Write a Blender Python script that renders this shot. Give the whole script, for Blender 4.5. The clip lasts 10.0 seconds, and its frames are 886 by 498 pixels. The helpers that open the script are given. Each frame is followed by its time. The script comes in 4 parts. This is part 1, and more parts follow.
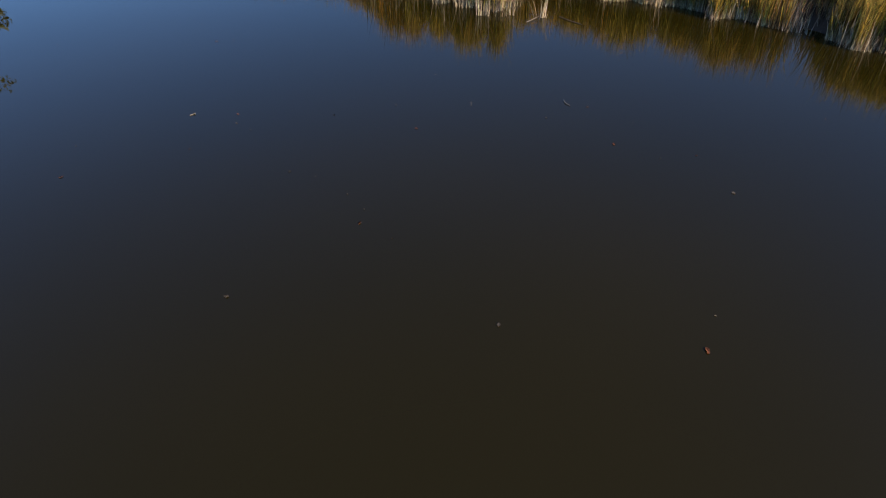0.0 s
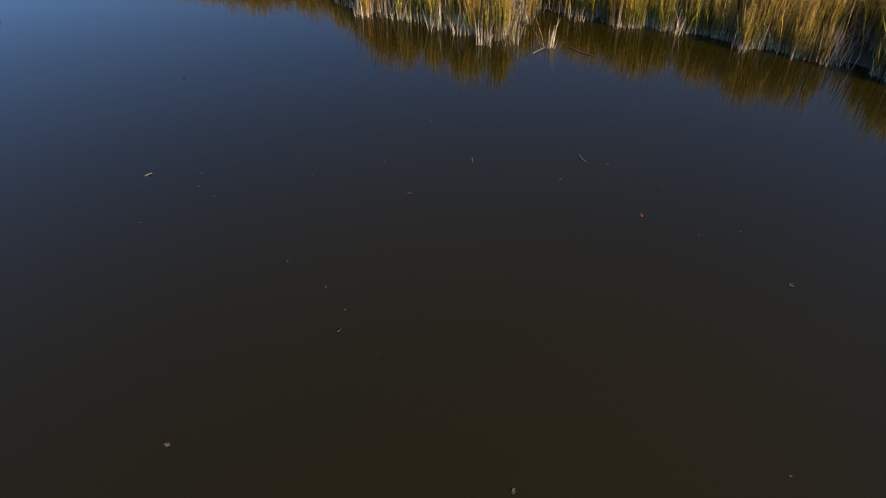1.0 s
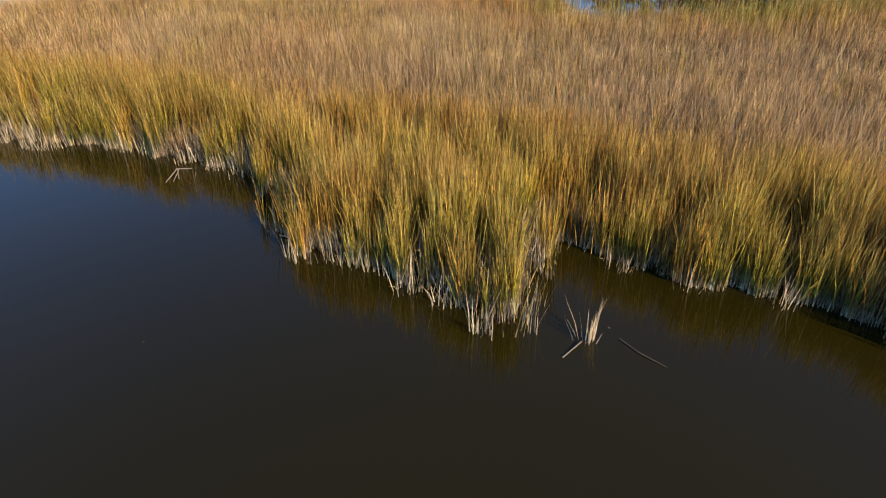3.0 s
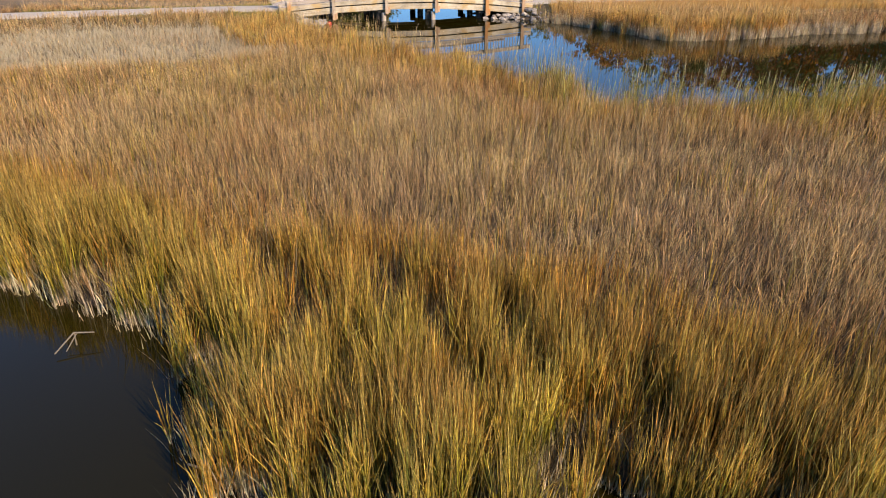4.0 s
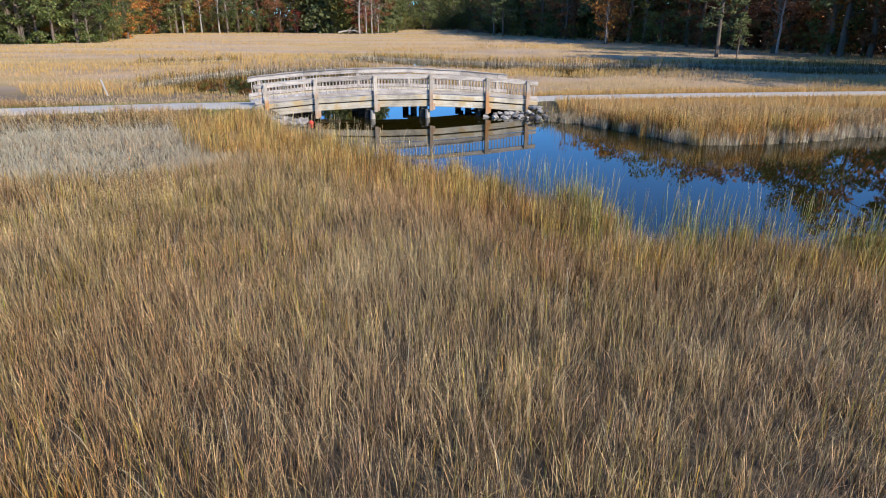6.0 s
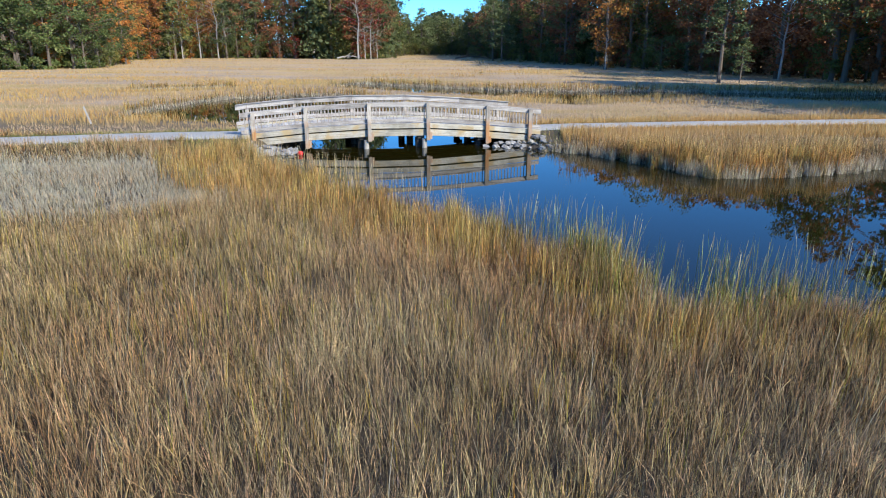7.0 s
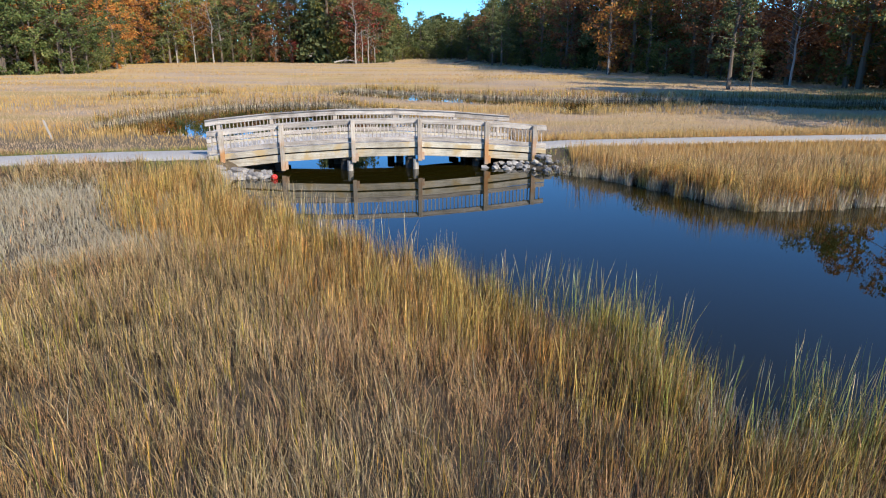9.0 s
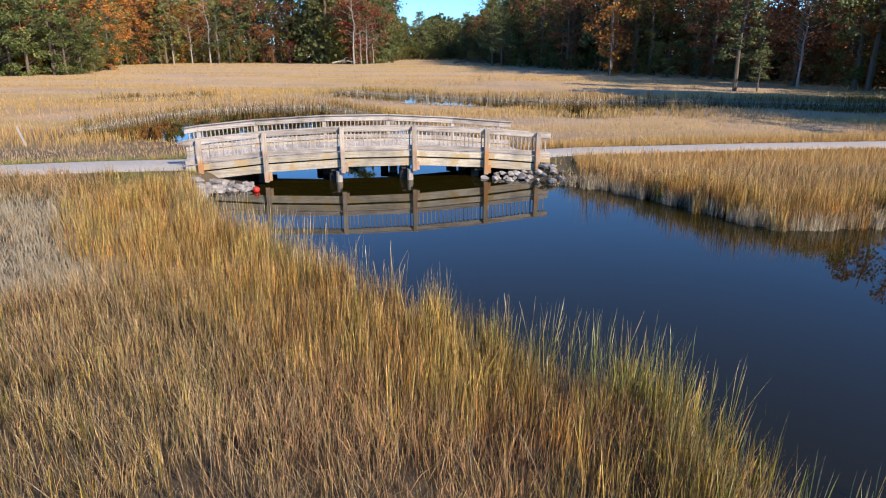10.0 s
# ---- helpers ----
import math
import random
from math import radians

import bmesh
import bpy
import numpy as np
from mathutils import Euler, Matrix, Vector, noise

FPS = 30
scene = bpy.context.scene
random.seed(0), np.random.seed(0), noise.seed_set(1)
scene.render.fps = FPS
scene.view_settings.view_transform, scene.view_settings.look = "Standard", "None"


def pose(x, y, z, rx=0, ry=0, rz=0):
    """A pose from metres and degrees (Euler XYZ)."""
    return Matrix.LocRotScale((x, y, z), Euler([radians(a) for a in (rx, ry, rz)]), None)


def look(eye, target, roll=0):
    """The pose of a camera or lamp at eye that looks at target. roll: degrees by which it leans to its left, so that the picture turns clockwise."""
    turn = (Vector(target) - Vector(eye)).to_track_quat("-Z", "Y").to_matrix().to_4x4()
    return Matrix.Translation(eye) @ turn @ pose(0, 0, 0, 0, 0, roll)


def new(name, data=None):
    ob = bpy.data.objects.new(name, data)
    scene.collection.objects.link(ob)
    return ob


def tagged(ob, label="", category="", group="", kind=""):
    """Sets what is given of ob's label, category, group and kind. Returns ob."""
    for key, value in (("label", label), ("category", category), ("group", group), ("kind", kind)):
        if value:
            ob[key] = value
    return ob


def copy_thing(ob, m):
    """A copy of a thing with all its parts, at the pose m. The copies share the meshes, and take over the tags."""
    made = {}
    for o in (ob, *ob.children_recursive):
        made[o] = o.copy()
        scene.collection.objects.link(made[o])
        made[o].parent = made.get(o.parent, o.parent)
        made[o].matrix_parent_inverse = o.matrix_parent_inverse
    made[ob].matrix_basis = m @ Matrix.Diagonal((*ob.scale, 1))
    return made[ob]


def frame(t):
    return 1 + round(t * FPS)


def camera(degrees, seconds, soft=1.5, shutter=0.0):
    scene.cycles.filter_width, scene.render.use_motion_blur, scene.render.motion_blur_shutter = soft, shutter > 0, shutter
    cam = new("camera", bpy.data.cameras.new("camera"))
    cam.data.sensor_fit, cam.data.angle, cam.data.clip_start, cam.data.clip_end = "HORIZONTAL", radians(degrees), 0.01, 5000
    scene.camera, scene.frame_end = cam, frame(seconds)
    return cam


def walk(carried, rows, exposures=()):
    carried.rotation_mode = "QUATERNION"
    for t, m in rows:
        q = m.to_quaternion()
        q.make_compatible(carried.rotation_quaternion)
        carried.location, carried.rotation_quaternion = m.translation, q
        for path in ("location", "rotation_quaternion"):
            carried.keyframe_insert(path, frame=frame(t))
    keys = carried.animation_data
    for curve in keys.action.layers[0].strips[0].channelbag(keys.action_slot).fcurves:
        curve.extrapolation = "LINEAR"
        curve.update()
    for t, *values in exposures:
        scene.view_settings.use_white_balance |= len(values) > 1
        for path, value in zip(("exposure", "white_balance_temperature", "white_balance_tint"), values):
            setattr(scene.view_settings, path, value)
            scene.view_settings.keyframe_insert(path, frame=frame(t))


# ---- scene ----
cam = camera(70.0, 10.0, soft=1.1)
ROWS = [
    (0.0, 0.493, -20.146, 3.665, 3.62, -38.10, 1.27),
    (0.5, 0.464, -19.498, 3.685, 3.47, -38.27, 1.27),
    (1.0, 0.410, -18.671, 3.689, 3.21, -38.29, 1.27),
    (1.5, 0.372, -17.570, 3.705, 2.93, -38.31, 1.15),
    (2.0, 0.322, -16.414, 3.789, 2.51, -36.29, 1.20),
    (2.5, 0.304, -15.060, 3.836, 1.97, -33.55, 1.06),
    (2.7, 0.328, -14.516, 3.870, 1.93, -32.64, 1.13),
    (3.8, 0.456, -11.338, 4.164, 2.01, -28.41, 0.19),
    (4.0, 0.453, -10.812, 4.162, 1.98, -27.38, 0.13),
    (4.5, 0.446, -9.618, 4.150, 1.87, -25.29, 0.03),
    (5.0, 0.437, -8.419, 4.116, 1.84, -23.39, 0.01),
    (5.5, 0.439, -7.414, 4.077, 1.86, -21.87, 0.02),
    (5.7, 0.442, -7.023, 4.054, 1.84, -21.12, -0.02),
    (7.0, 0.440, -4.716, 4.023, 1.72, -17.98, -0.05),
    (7.5, 0.469, -3.903, 4.033, 1.71, -17.77, -0.01),
    (8.0, 0.504, -3.171, 4.066, 1.73, -17.72, 0.04),
    (8.5, 0.546, -2.402, 4.163, 1.72, -17.75, -0.01),
    (9.0, 0.578, -1.678, 4.218, 1.71, -17.73, -0.02),
    (9.5, 0.604, -0.849, 4.240, 1.72, -17.68, 0.00),
    (10.0, 0.638, 0.062, 4.255, 1.70, -17.71, 0.01),
]
walk(cam, [(t, pose(x, y, z, 90 + pitch, 0, yaw) @ pose(0, 0, 0, 0, 0, -roll)) for t, x, y, z, yaw, pitch, roll in ROWS],
     [(0.0, 0.02, 8700, 22), (1.0, 0.02, 9000, 22), (2.5, 0.19, 8800, 20), (4.5, 0.10, 8900, 20), (5.5, 0.03, 7200, 15), (7.0, 0.05, 5950, 7), (7.5, 0.05, 5850, 4), (8.5, 0.05, 6200, 6), (10.0, 0.05, 7100, 17)])

# ---- world, sun, exposure ----
SUN_TO = Vector((0.64, -0.60, 0.52)).normalized()
sun_data = bpy.data.lights.new("sun", "SUN")
sun_data.energy, sun_data.angle, sun_data.color = 6.8, radians(0.55), (1.0, 0.895, 0.73)
sun = new("sun", sun_data)
sun.matrix_world = look(SUN_TO * 60, (0, 0, 0))
world = bpy.data.worlds.new("sky")
scene.world = world
world.use_nodes = True
wn = world.node_tree.nodes
wl = world.node_tree.links
sky = wn.new("ShaderNodeTexSky")
sky.sky_type, sky.sun_disc = "NISHITA", False
sky.sun_elevation = math.asin(SUN_TO.z)
sky.sun_rotation = math.atan2(SUN_TO.x, SUN_TO.y)
sky.altitude = 2200
sky.air_density, sky.dust_density, sky.ozone_density = 1.0, 0.0, 5.0
wn["Background"].inputs["Strength"].default_value = 0.195
clear = wn.new("ShaderNodeMix")
clear.data_type, clear.blend_type = "RGBA", "MULTIPLY"
clear.inputs[0].default_value, clear.inputs[7].default_value = 1.0, (0.52, 1.02, 1.34, 1)
wl.new(sky.outputs["Color"], clear.inputs[6])
wl.new(clear.outputs[2], wn["Background"].inputs["Color"])
scene.view_settings.exposure = 0.0


# ---- materials ----
def material(name):
    m = bpy.data.materials.new(name)
    m.use_nodes = True
    nt = m.node_tree
    return m, nt, nt.nodes["Principled BSDF"]


def node(nt, kind, **values):
    n = nt.nodes.new(kind)
    for key, value in values.items():
        n.inputs[key].default_value = value
    return n


def ramp(nt, source, stops):
    r = nt.nodes.new("ShaderNodeValToRGB")
    els = r.color_ramp.elements
    while len(els) < len(stops):
        els.new(0.5)
    for e, (p, c) in zip(els, stops):
        e.position, e.color = p, (*c, 1)
    nt.links.new(source, r.inputs["Fac"])
    return r.outputs["Color"]


def mix(nt, fac, a, b, mode="MIX"):
    n = nt.nodes.new("ShaderNodeMix")
    n.data_type, n.blend_type = "RGBA", mode
    for socket, value in ((n.inputs[0], fac), (n.inputs[6], a), (n.inputs[7], b)):
        if isinstance(value, bpy.types.NodeSocket):
            nt.links.new(value, socket)
        elif isinstance(value, (int, float)):
            socket.default_value = value
        else:
            socket.default_value = (*value, 1)
    return n.outputs[2]


def noise_tex(nt, scale, detail=4, stretch=(1, 1, 1), rough=0.55, coords="Object"):
    tc = nt.nodes.new("ShaderNodeTexCoord")
    mp = nt.nodes.new("ShaderNodeMapping")
    mp.inputs["Scale"].default_value = stretch
    nt.links.new(tc.outputs[coords], mp.inputs["Vector"])
    n = node(nt, "ShaderNodeTexNoise", Scale=scale, Detail=detail, Roughness=rough)
    nt.links.new(mp.outputs["Vector"], n.inputs["Vector"])
    return n.outputs["Fac"]


def bump(nt, bsdf, source, strength, distance):
    b = node(nt, "ShaderNodeBump", Strength=strength, Distance=distance)
    nt.links.new(source, b.inputs["Height"])
    nt.links.new(b.outputs["Normal"], bsdf.inputs["Normal"])


def wood_material(name, dark, mid, light, stain=None, amount=0.0, low=False, along=(0.14, 7, 9)):
    """Weathered timber with long streaks; along: the grain's stretch on the bridge's axes."""
    m, nt, p = material(name)
    grain = noise_tex(nt, 9, 6, along, 0.68)
    col = ramp(nt, grain, [(0.34, dark), (0.47, mid), (0.64, light)])
    info = nt.nodes.new("ShaderNodeObjectInfo")
    shade = ramp(nt, info.outputs["Random"], [(0, (0.72, 0.7, 0.68)), (1, (1.08, 1.06, 1.04))])
    col = mix(nt, 1.0, col, shade, "MULTIPLY")
    weather = ramp(nt, noise_tex(nt, 1.6, 5), [(0.36, (0.62, 0.60, 0.57)), (0.52, (1, 1, 1)), (0.7, (1.08, 1.06, 1.02))])
    col = mix(nt, 0.8, col, weather, "MULTIPLY")
    if stain:
        blot = ramp(nt, noise_tex(nt, 1.7, 5), [(0.5 - amount * 0.3, (0, 0, 0)), (0.62, (1, 1, 1))])
        if low:
            tc = nt.nodes.new("ShaderNodeTexCoord")
            xyz = nt.nodes.new("ShaderNodeSeparateXYZ")
            span = nt.nodes.new("ShaderNodeMapRange")
            span.inputs["From Min"].default_value, span.inputs["From Max"].default_value = 1.2, 0.8
            nt.links.new(tc.outputs["Object"], xyz.inputs[0])
            nt.links.new(xyz.outputs["Z"], span.inputs["Value"])
            blot = mix(nt, 1.0, blot, span.outputs[0], "MULTIPLY")
        col = mix(nt, blot, col, stain)
    nt.links.new(col, p.inputs["Base Color"])
    p.inputs["Roughness"].default_value = 0.85
    bump(nt, p, grain, 0.5, 0.004)
    return m


RAIL_WOOD = wood_material("weathered_rail_wood", (0.12, 0.105, 0.095), (0.39, 0.36, 0.33), (0.58, 0.545, 0.51))
FASCIA_WOOD = wood_material("pale_fascia_wood", (0.15, 0.15, 0.11), (0.46, 0.43, 0.355), (0.62, 0.58, 0.49), (0.40, 0.30, 0.16), 0.0)
POST_WOOD = wood_material("stained_post_wood", (0.26, 0.22, 0.18), (0.45, 0.405, 0.35), (0.57, 0.52, 0.45), (0.40, 0.20, 0.08), 0.45, True, (7, 7, 0.2))
DECK_WOOD = wood_material("bleached_deck_wood", (0.38, 0.365, 0.35), (0.58, 0.56, 0.545), (0.68, 0.66, 0.645), along=(7, 0.14, 9))
STUB_WOOD = wood_material("pale_stub_wood", (0.22, 0.20, 0.17), (0.40, 0.38, 0.34), (0.52, 0.49, 0.45), along=(7, 7, 0.2))
# one very dark tone for all the timber beneath the deck
PILE_WOOD = wood_material("dark_underdeck_wood", (0.02, 0.018, 0.015), (0.05, 0.045, 0.04), (0.09, 0.08, 0.07))


def grass_material(name, foot, low, top, tip, warm, grey, contrast=1.0, rise=0.0):
    """Colour along the blade (red channel), by blade (green channel) and by patch (blue channel)."""
    m, nt, p = material(name)
    at = nt.nodes.new("ShaderNodeAttribute")
    at.attribute_name = "blade"
    sep = nt.nodes.new("ShaderNodeSeparateColor")
    nt.links.new(at.outputs["Color"], sep.inputs[0])
    along, single, patch = sep.outputs[0], sep.outputs[1], sep.outputs[2]
    spin = nt.nodes.new("ShaderNodeMath")
    spin.operation, spin.inputs[1].default_value = "MULTIPLY", 7919.0
    nt.links.new(single, spin.inputs[0])
    white = nt.nodes.new("ShaderNodeTexWhiteNoise")
    white.noise_dimensions = "1D"
    nt.links.new(spin.outputs[0], white.inputs["W"])
    own = nt.nodes.new("ShaderNodeSeparateColor")
    nt.links.new(white.outputs["Color"], own.inputs[0])
    lot = nt.nodes.new("ShaderNodeMath")
    lot.operation = "ADD"
    nt.links.new(own.outputs[0], lot.inputs[0])
    nt.links.new(at.outputs["Alpha"], lot.inputs[1])
    half = nt.nodes.new("ShaderNodeMath")
    half.operation, half.inputs[1].default_value = "MULTIPLY", 0.5
    nt.links.new(lot.outputs[0], half.inputs[0])
    # rise carries the foot colour further up the blade; the tan grass's painted shade uses it
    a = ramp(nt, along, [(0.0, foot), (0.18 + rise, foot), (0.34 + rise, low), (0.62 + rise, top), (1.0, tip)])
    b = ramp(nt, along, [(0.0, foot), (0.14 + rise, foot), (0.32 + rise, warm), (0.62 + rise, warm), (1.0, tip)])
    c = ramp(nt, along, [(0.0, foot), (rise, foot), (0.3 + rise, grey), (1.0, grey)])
    pick = ramp(nt, half.outputs[0], [(0.45, (0, 0, 0)), (0.62, (1, 1, 1))])
    col = mix(nt, pick, a, b)
    col = mix(nt, patch, col, c)
    hue = ramp(nt, own.outputs[2], [(p, [1 + (v - 1) * contrast for v in q]) for p, q in ((0.0, (1.06, 0.98, 0.92)), (0.35, (1.0, 1.0, 1.0)), (0.6, (0.90, 1.05, 0.92)), (0.85, (1.06, 1.0, 1.14)), (1.0, (1.10, 0.95, 0.88)))])
    vary = ramp(nt, own.outputs[1], [(p, [1 + (v - 1) * contrast for v in q]) for p, q in ((0.0, (0.32, 0.30, 0.28)), (0.35, (0.85, 0.84, 0.82)), (0.75, (1.1, 1.08, 1.04)), (1.0, (1.5, 1.45, 1.38)))])
    col = mix(nt, 1.0, col, hue, "MULTIPLY")
    col = mix(nt, 1.0, col, vary, "MULTIPLY")
    tuft = ramp(nt, noise_tex(nt, 5.5, 2, (1, 1, 0.12)), [(0.33, (0.5, 0.48, 0.46)), (0.5, (0.98, 0.98, 0.98)), (0.68, (1.22, 1.22, 1.18))])
    drift = ramp(nt, noise_tex(nt, 1.1, 3, (1, 1, 0.1)), [(0.35, (0.82, 0.80, 0.84)), (0.65, (1.12, 1.12, 1.06))])
    col = mix(nt, min(1.0, 0.75 * contrast), col, mix(nt, 1.0, tuft, drift, "MULTIPLY"), "MULTIPLY")
    fleck = ramp(nt, noise_tex(nt, 17, 2), [(0.36, (0.55, 0.54, 0.52)), (0.5, (1, 1, 1)), (0.66, (1.35, 1.34, 1.3))])
    col = mix(nt, min(1.0, 0.7 * contrast), col, fleck, "MULTIPLY")
    nt.links.new(col, p.inputs["Base Color"])
    p.inputs["Roughness"].default_value = 0.6
    p.inputs["Specular IOR Level"].default_value = 0.25
    tr = nt.nodes.new("ShaderNodeBsdfTranslucent")
    nt.links.new(col, tr.inputs["Color"])
    ms = nt.nodes.new("ShaderNodeMixShader")
    ms.inputs[0].default_value = 0.28
    nt.links.new(p.outputs[0], ms.inputs[1])
    nt.links.new(tr.outputs[0], ms.inputs[2])
    nt.links.new(ms.outputs[0], nt.nodes["Material Output"].inputs["Surface"])
    return m


SHORE_GRASS = grass_material("shore_cordgrass", (0.50, 0.44, 0.34), (0.11, 0.135, 0.028), (0.36, 0.30, 0.055), (0.62, 0.47, 0.18), (0.51, 0.285, 0.075), (0.34, 0.18, 0.065), 1.5)
# Dark feet with raised stops: self-shadow between the stems, put into the blade colour
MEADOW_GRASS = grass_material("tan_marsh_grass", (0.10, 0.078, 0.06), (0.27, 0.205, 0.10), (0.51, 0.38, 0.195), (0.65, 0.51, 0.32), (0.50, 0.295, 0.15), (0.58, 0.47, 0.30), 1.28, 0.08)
FAR_GRASS = grass_material("far_marsh_grass", (0.36, 0.27, 0.14), (0.47, 0.325, 0.115), (0.57, 0.40, 0.14), (0.62, 0.45, 0.20), (0.53, 0.31, 0.11), (0.54, 0.40, 0.28), 0.3)
BANK_GRASS = grass_material("golden_bank_grass", (0.42, 0.37, 0.28), (0.33, 0.26, 0.085), (0.52, 0.37, 0.115), (0.66, 0.49, 0.23), (0.48, 0.26, 0.085), (0.20, 0.26, 0.055), 1.45)
LOW_GRASS = grass_material("pale_low_grass", (0.30, 0.26, 0.19), (0.40, 0.36, 0.26), (0.46, 0.42, 0.32), (0.50, 0.45, 0.35), (0.44, 0.37, 0.26), (0.41, 0.41, 0.32), 0.3)
DEAD_STALK = grass_material("pale_dead_stalks", (0.48, 0.43, 0.33), (0.62, 0.55, 0.43), (0.62, 0.54, 0.41), (0.50, 0.42, 0.28), (0.48, 0.42, 0.32), (0.42, 0.40, 0.35))
REED_GRASS = grass_material("creek_reeds", (0.34, 0.29, 0.20), (0.14, 0.18, 0.045), (0.35, 0.33, 0.09), (0.66, 0.53, 0.38), (0.42, 0.29, 0.09), (0.22, 0.28, 0.08))


def ground_material():
    m, nt, p = material("marsh_mud")
    big = noise_tex(nt, 0.35, 5)
    fine = noise_tex(nt, 14, 6)
    col = ramp(nt, big, [(0.3, (0.05, 0.038, 0.024)), (0.55, (0.085, 0.064, 0.038)), (0.75, (0.125, 0.094, 0.056))])
    col = mix(nt, ramp(nt, fine, [(0.35, (0, 0, 0)), (0.7, (0.45, 0.45, 0.45))]), col, (0.18, 0.135, 0.08))
    geo = nt.nodes.new("ShaderNodeNewGeometry")
    xyz = nt.nodes.new("ShaderNodeSeparateXYZ")
    nt.links.new(geo.outputs["Position"], xyz.inputs[0])
    span = nt.nodes.new("ShaderNodeMapRange")
    span.inputs["From Min"].default_value, span.inputs["From Max"].default_value = 0.0, 0.2
    nt.links.new(xyz.outputs["Z"], span.inputs["Value"])
    dry = nt.nodes.new("ShaderNodeMapRange")
    dry.inputs["From Min"].default_value, dry.inputs["From Max"].default_value = 24.0, 34.0
    nt.links.new(xyz.outputs["Y"], dry.inputs["Value"])
    thatch = ramp(nt, noise_tex(nt, 0.075, 6, (0.5, 1.7, 1)), [(0.36, (0.46, 0.33, 0.11)), (0.46, (0.54, 0.37, 0.16)), (0.53, (0.50, 0.36, 0.22)), (0.6, (0.42, 0.33, 0.24)), (0.68, (0.48, 0.31, 0.13))])
    col = mix(nt, dry.outputs[0], col, thatch)
    col = mix(nt, span.outputs[0], (0.045, 0.036, 0.026), col)
    nt.links.new(col, p.inputs["Base Color"])
    p.inputs["Roughness"].default_value = 0.9
    bump(nt, p, fine, 0.8, 0.05)
    return m


def gravel_material():
    m, nt, p = material("pale_gravel")
    fine = noise_tex(nt, 40, 5)
    col = ramp(nt, fine, [(0.3, (0.27, 0.255, 0.235)), (0.6, (0.47, 0.45, 0.42)), (0.8, (0.60, 0.58, 0.55))])
    col = mix(nt, ramp(nt, noise_tex(nt, 0.8, 4), [(0.45, (0, 0, 0)), (0.7, (0.5, 0.5, 0.5))]), col, (0.36, 0.32, 0.26))
    nt.links.new(col, p.inputs["Base Color"])
    p.inputs["Roughness"].default_value = 0.95
    bump(nt, p, fine, 0.6, 0.02)
    return m


def water_material():
    m, nt, p = material("dark_creek_water")
    col = ramp(nt, noise_tex(nt, 0.12, 3), [(0.35, (0.0116, 0.0098, 0.0014)), (0.65, (0.0142, 0.0116, 0.0014))])
    nt.links.new(col, p.inputs["Base Color"])
    p.inputs["Roughness"].default_value = 0.015
    p.inputs["IOR"].default_value = 1.34
    bump(nt, p, noise_tex(nt, 1.3, 6, (1, 0.6, 1)), 0.045, 0.02)
    return m


def stone_material():
    m, nt, p = material("grey_riprap_stone")
    fine = noise_tex(nt, 6, 6)
    col = ramp(nt, fine, [(0.3, (0.16, 0.155, 0.15)), (0.55, (0.34, 0.33, 0.32)), (0.75, (0.50, 0.49, 0.47))])
    info = nt.nodes.new("ShaderNodeObjectInfo")
    col = mix(nt, 1.0, col, ramp(nt, info.outputs["Random"], [(0, (0.55, 0.55, 0.57)), (1, (1.15, 1.13, 1.1))]), "MULTIPLY")
    nt.links.new(col, p.inputs["Base Color"])
    p.inputs["Roughness"].default_value = 0.85
    bump(nt, p, fine, 0.6, 0.02)
    return m


def plain_material(name, colour, rough=0.6):
    m, nt, p = material(name)
    fine = noise_tex(nt, 25, 4)
    nt.links.new(ramp(nt, fine, [(0.3, [c * 0.75 for c in colour]), (0.7, colour)]), p.inputs["Base Color"])
    p.inputs["Roughness"].default_value = rough
    return m


def leaf_material(name, a, b, c):
    m, nt, p = material(name)
    geo = nt.nodes.new("ShaderNodeNewGeometry")
    info = nt.nodes.new("ShaderNodeObjectInfo")
    col = ramp(nt, geo.outputs["Random Per Island"], [(0.0, a), (0.5, b), (1.0, c)])
    col = mix(nt, 1.0, col, ramp(nt, info.outputs["Random"], [(0, (0.7, 0.72, 0.7)), (1, (1.25, 1.2, 1.15))]), "MULTIPLY")
    nt.links.new(col, p.inputs["Base Color"])
    p.inputs["Roughness"].default_value = 0.7
    p.inputs["Specular IOR Level"].default_value = 0.2
    tr = nt.nodes.new("ShaderNodeBsdfTranslucent")
    nt.links.new(col, tr.inputs["Color"])
    ms = nt.nodes.new("ShaderNodeMixShader")
    ms.inputs[0].default_value = 0.25
    nt.links.new(p.outputs[0], ms.inputs[1])
    nt.links.new(tr.outputs[0], ms.inputs[2])
    nt.links.new(ms.outputs[0], nt.nodes["Material Output"].inputs["Surface"])
    return m


MUD, GRAVEL, WATER, STONE = ground_material(), gravel_material(), water_material(), stone_material()
RED_PLASTIC = plain_material("red_plastic", (0.75, 0.05, 0.04), 0.35)
DRY_LEAF = plain_material("wet_brown_leaf", (0.32, 0.115, 0.055), 0.6)
PALE_STRAW = plain_material("wet_straw", (0.17, 0.15, 0.12), 0.7)
DARK_TWIG = plain_material("dark_wet_twig", (0.075, 0.06, 0.05), 0.7)
BARK = plain_material("grey_brown_bark", (0.15, 0.12, 0.095), 0.9)
PALE_BARK = plain_material("pale_dead_bark", (0.38, 0.35, 0.32), 0.9)
PINE_LEAF = leaf_material("pine_needles", (0.075, 0.105, 0.045), (0.125, 0.155, 0.065), (0.19, 0.205, 0.09))
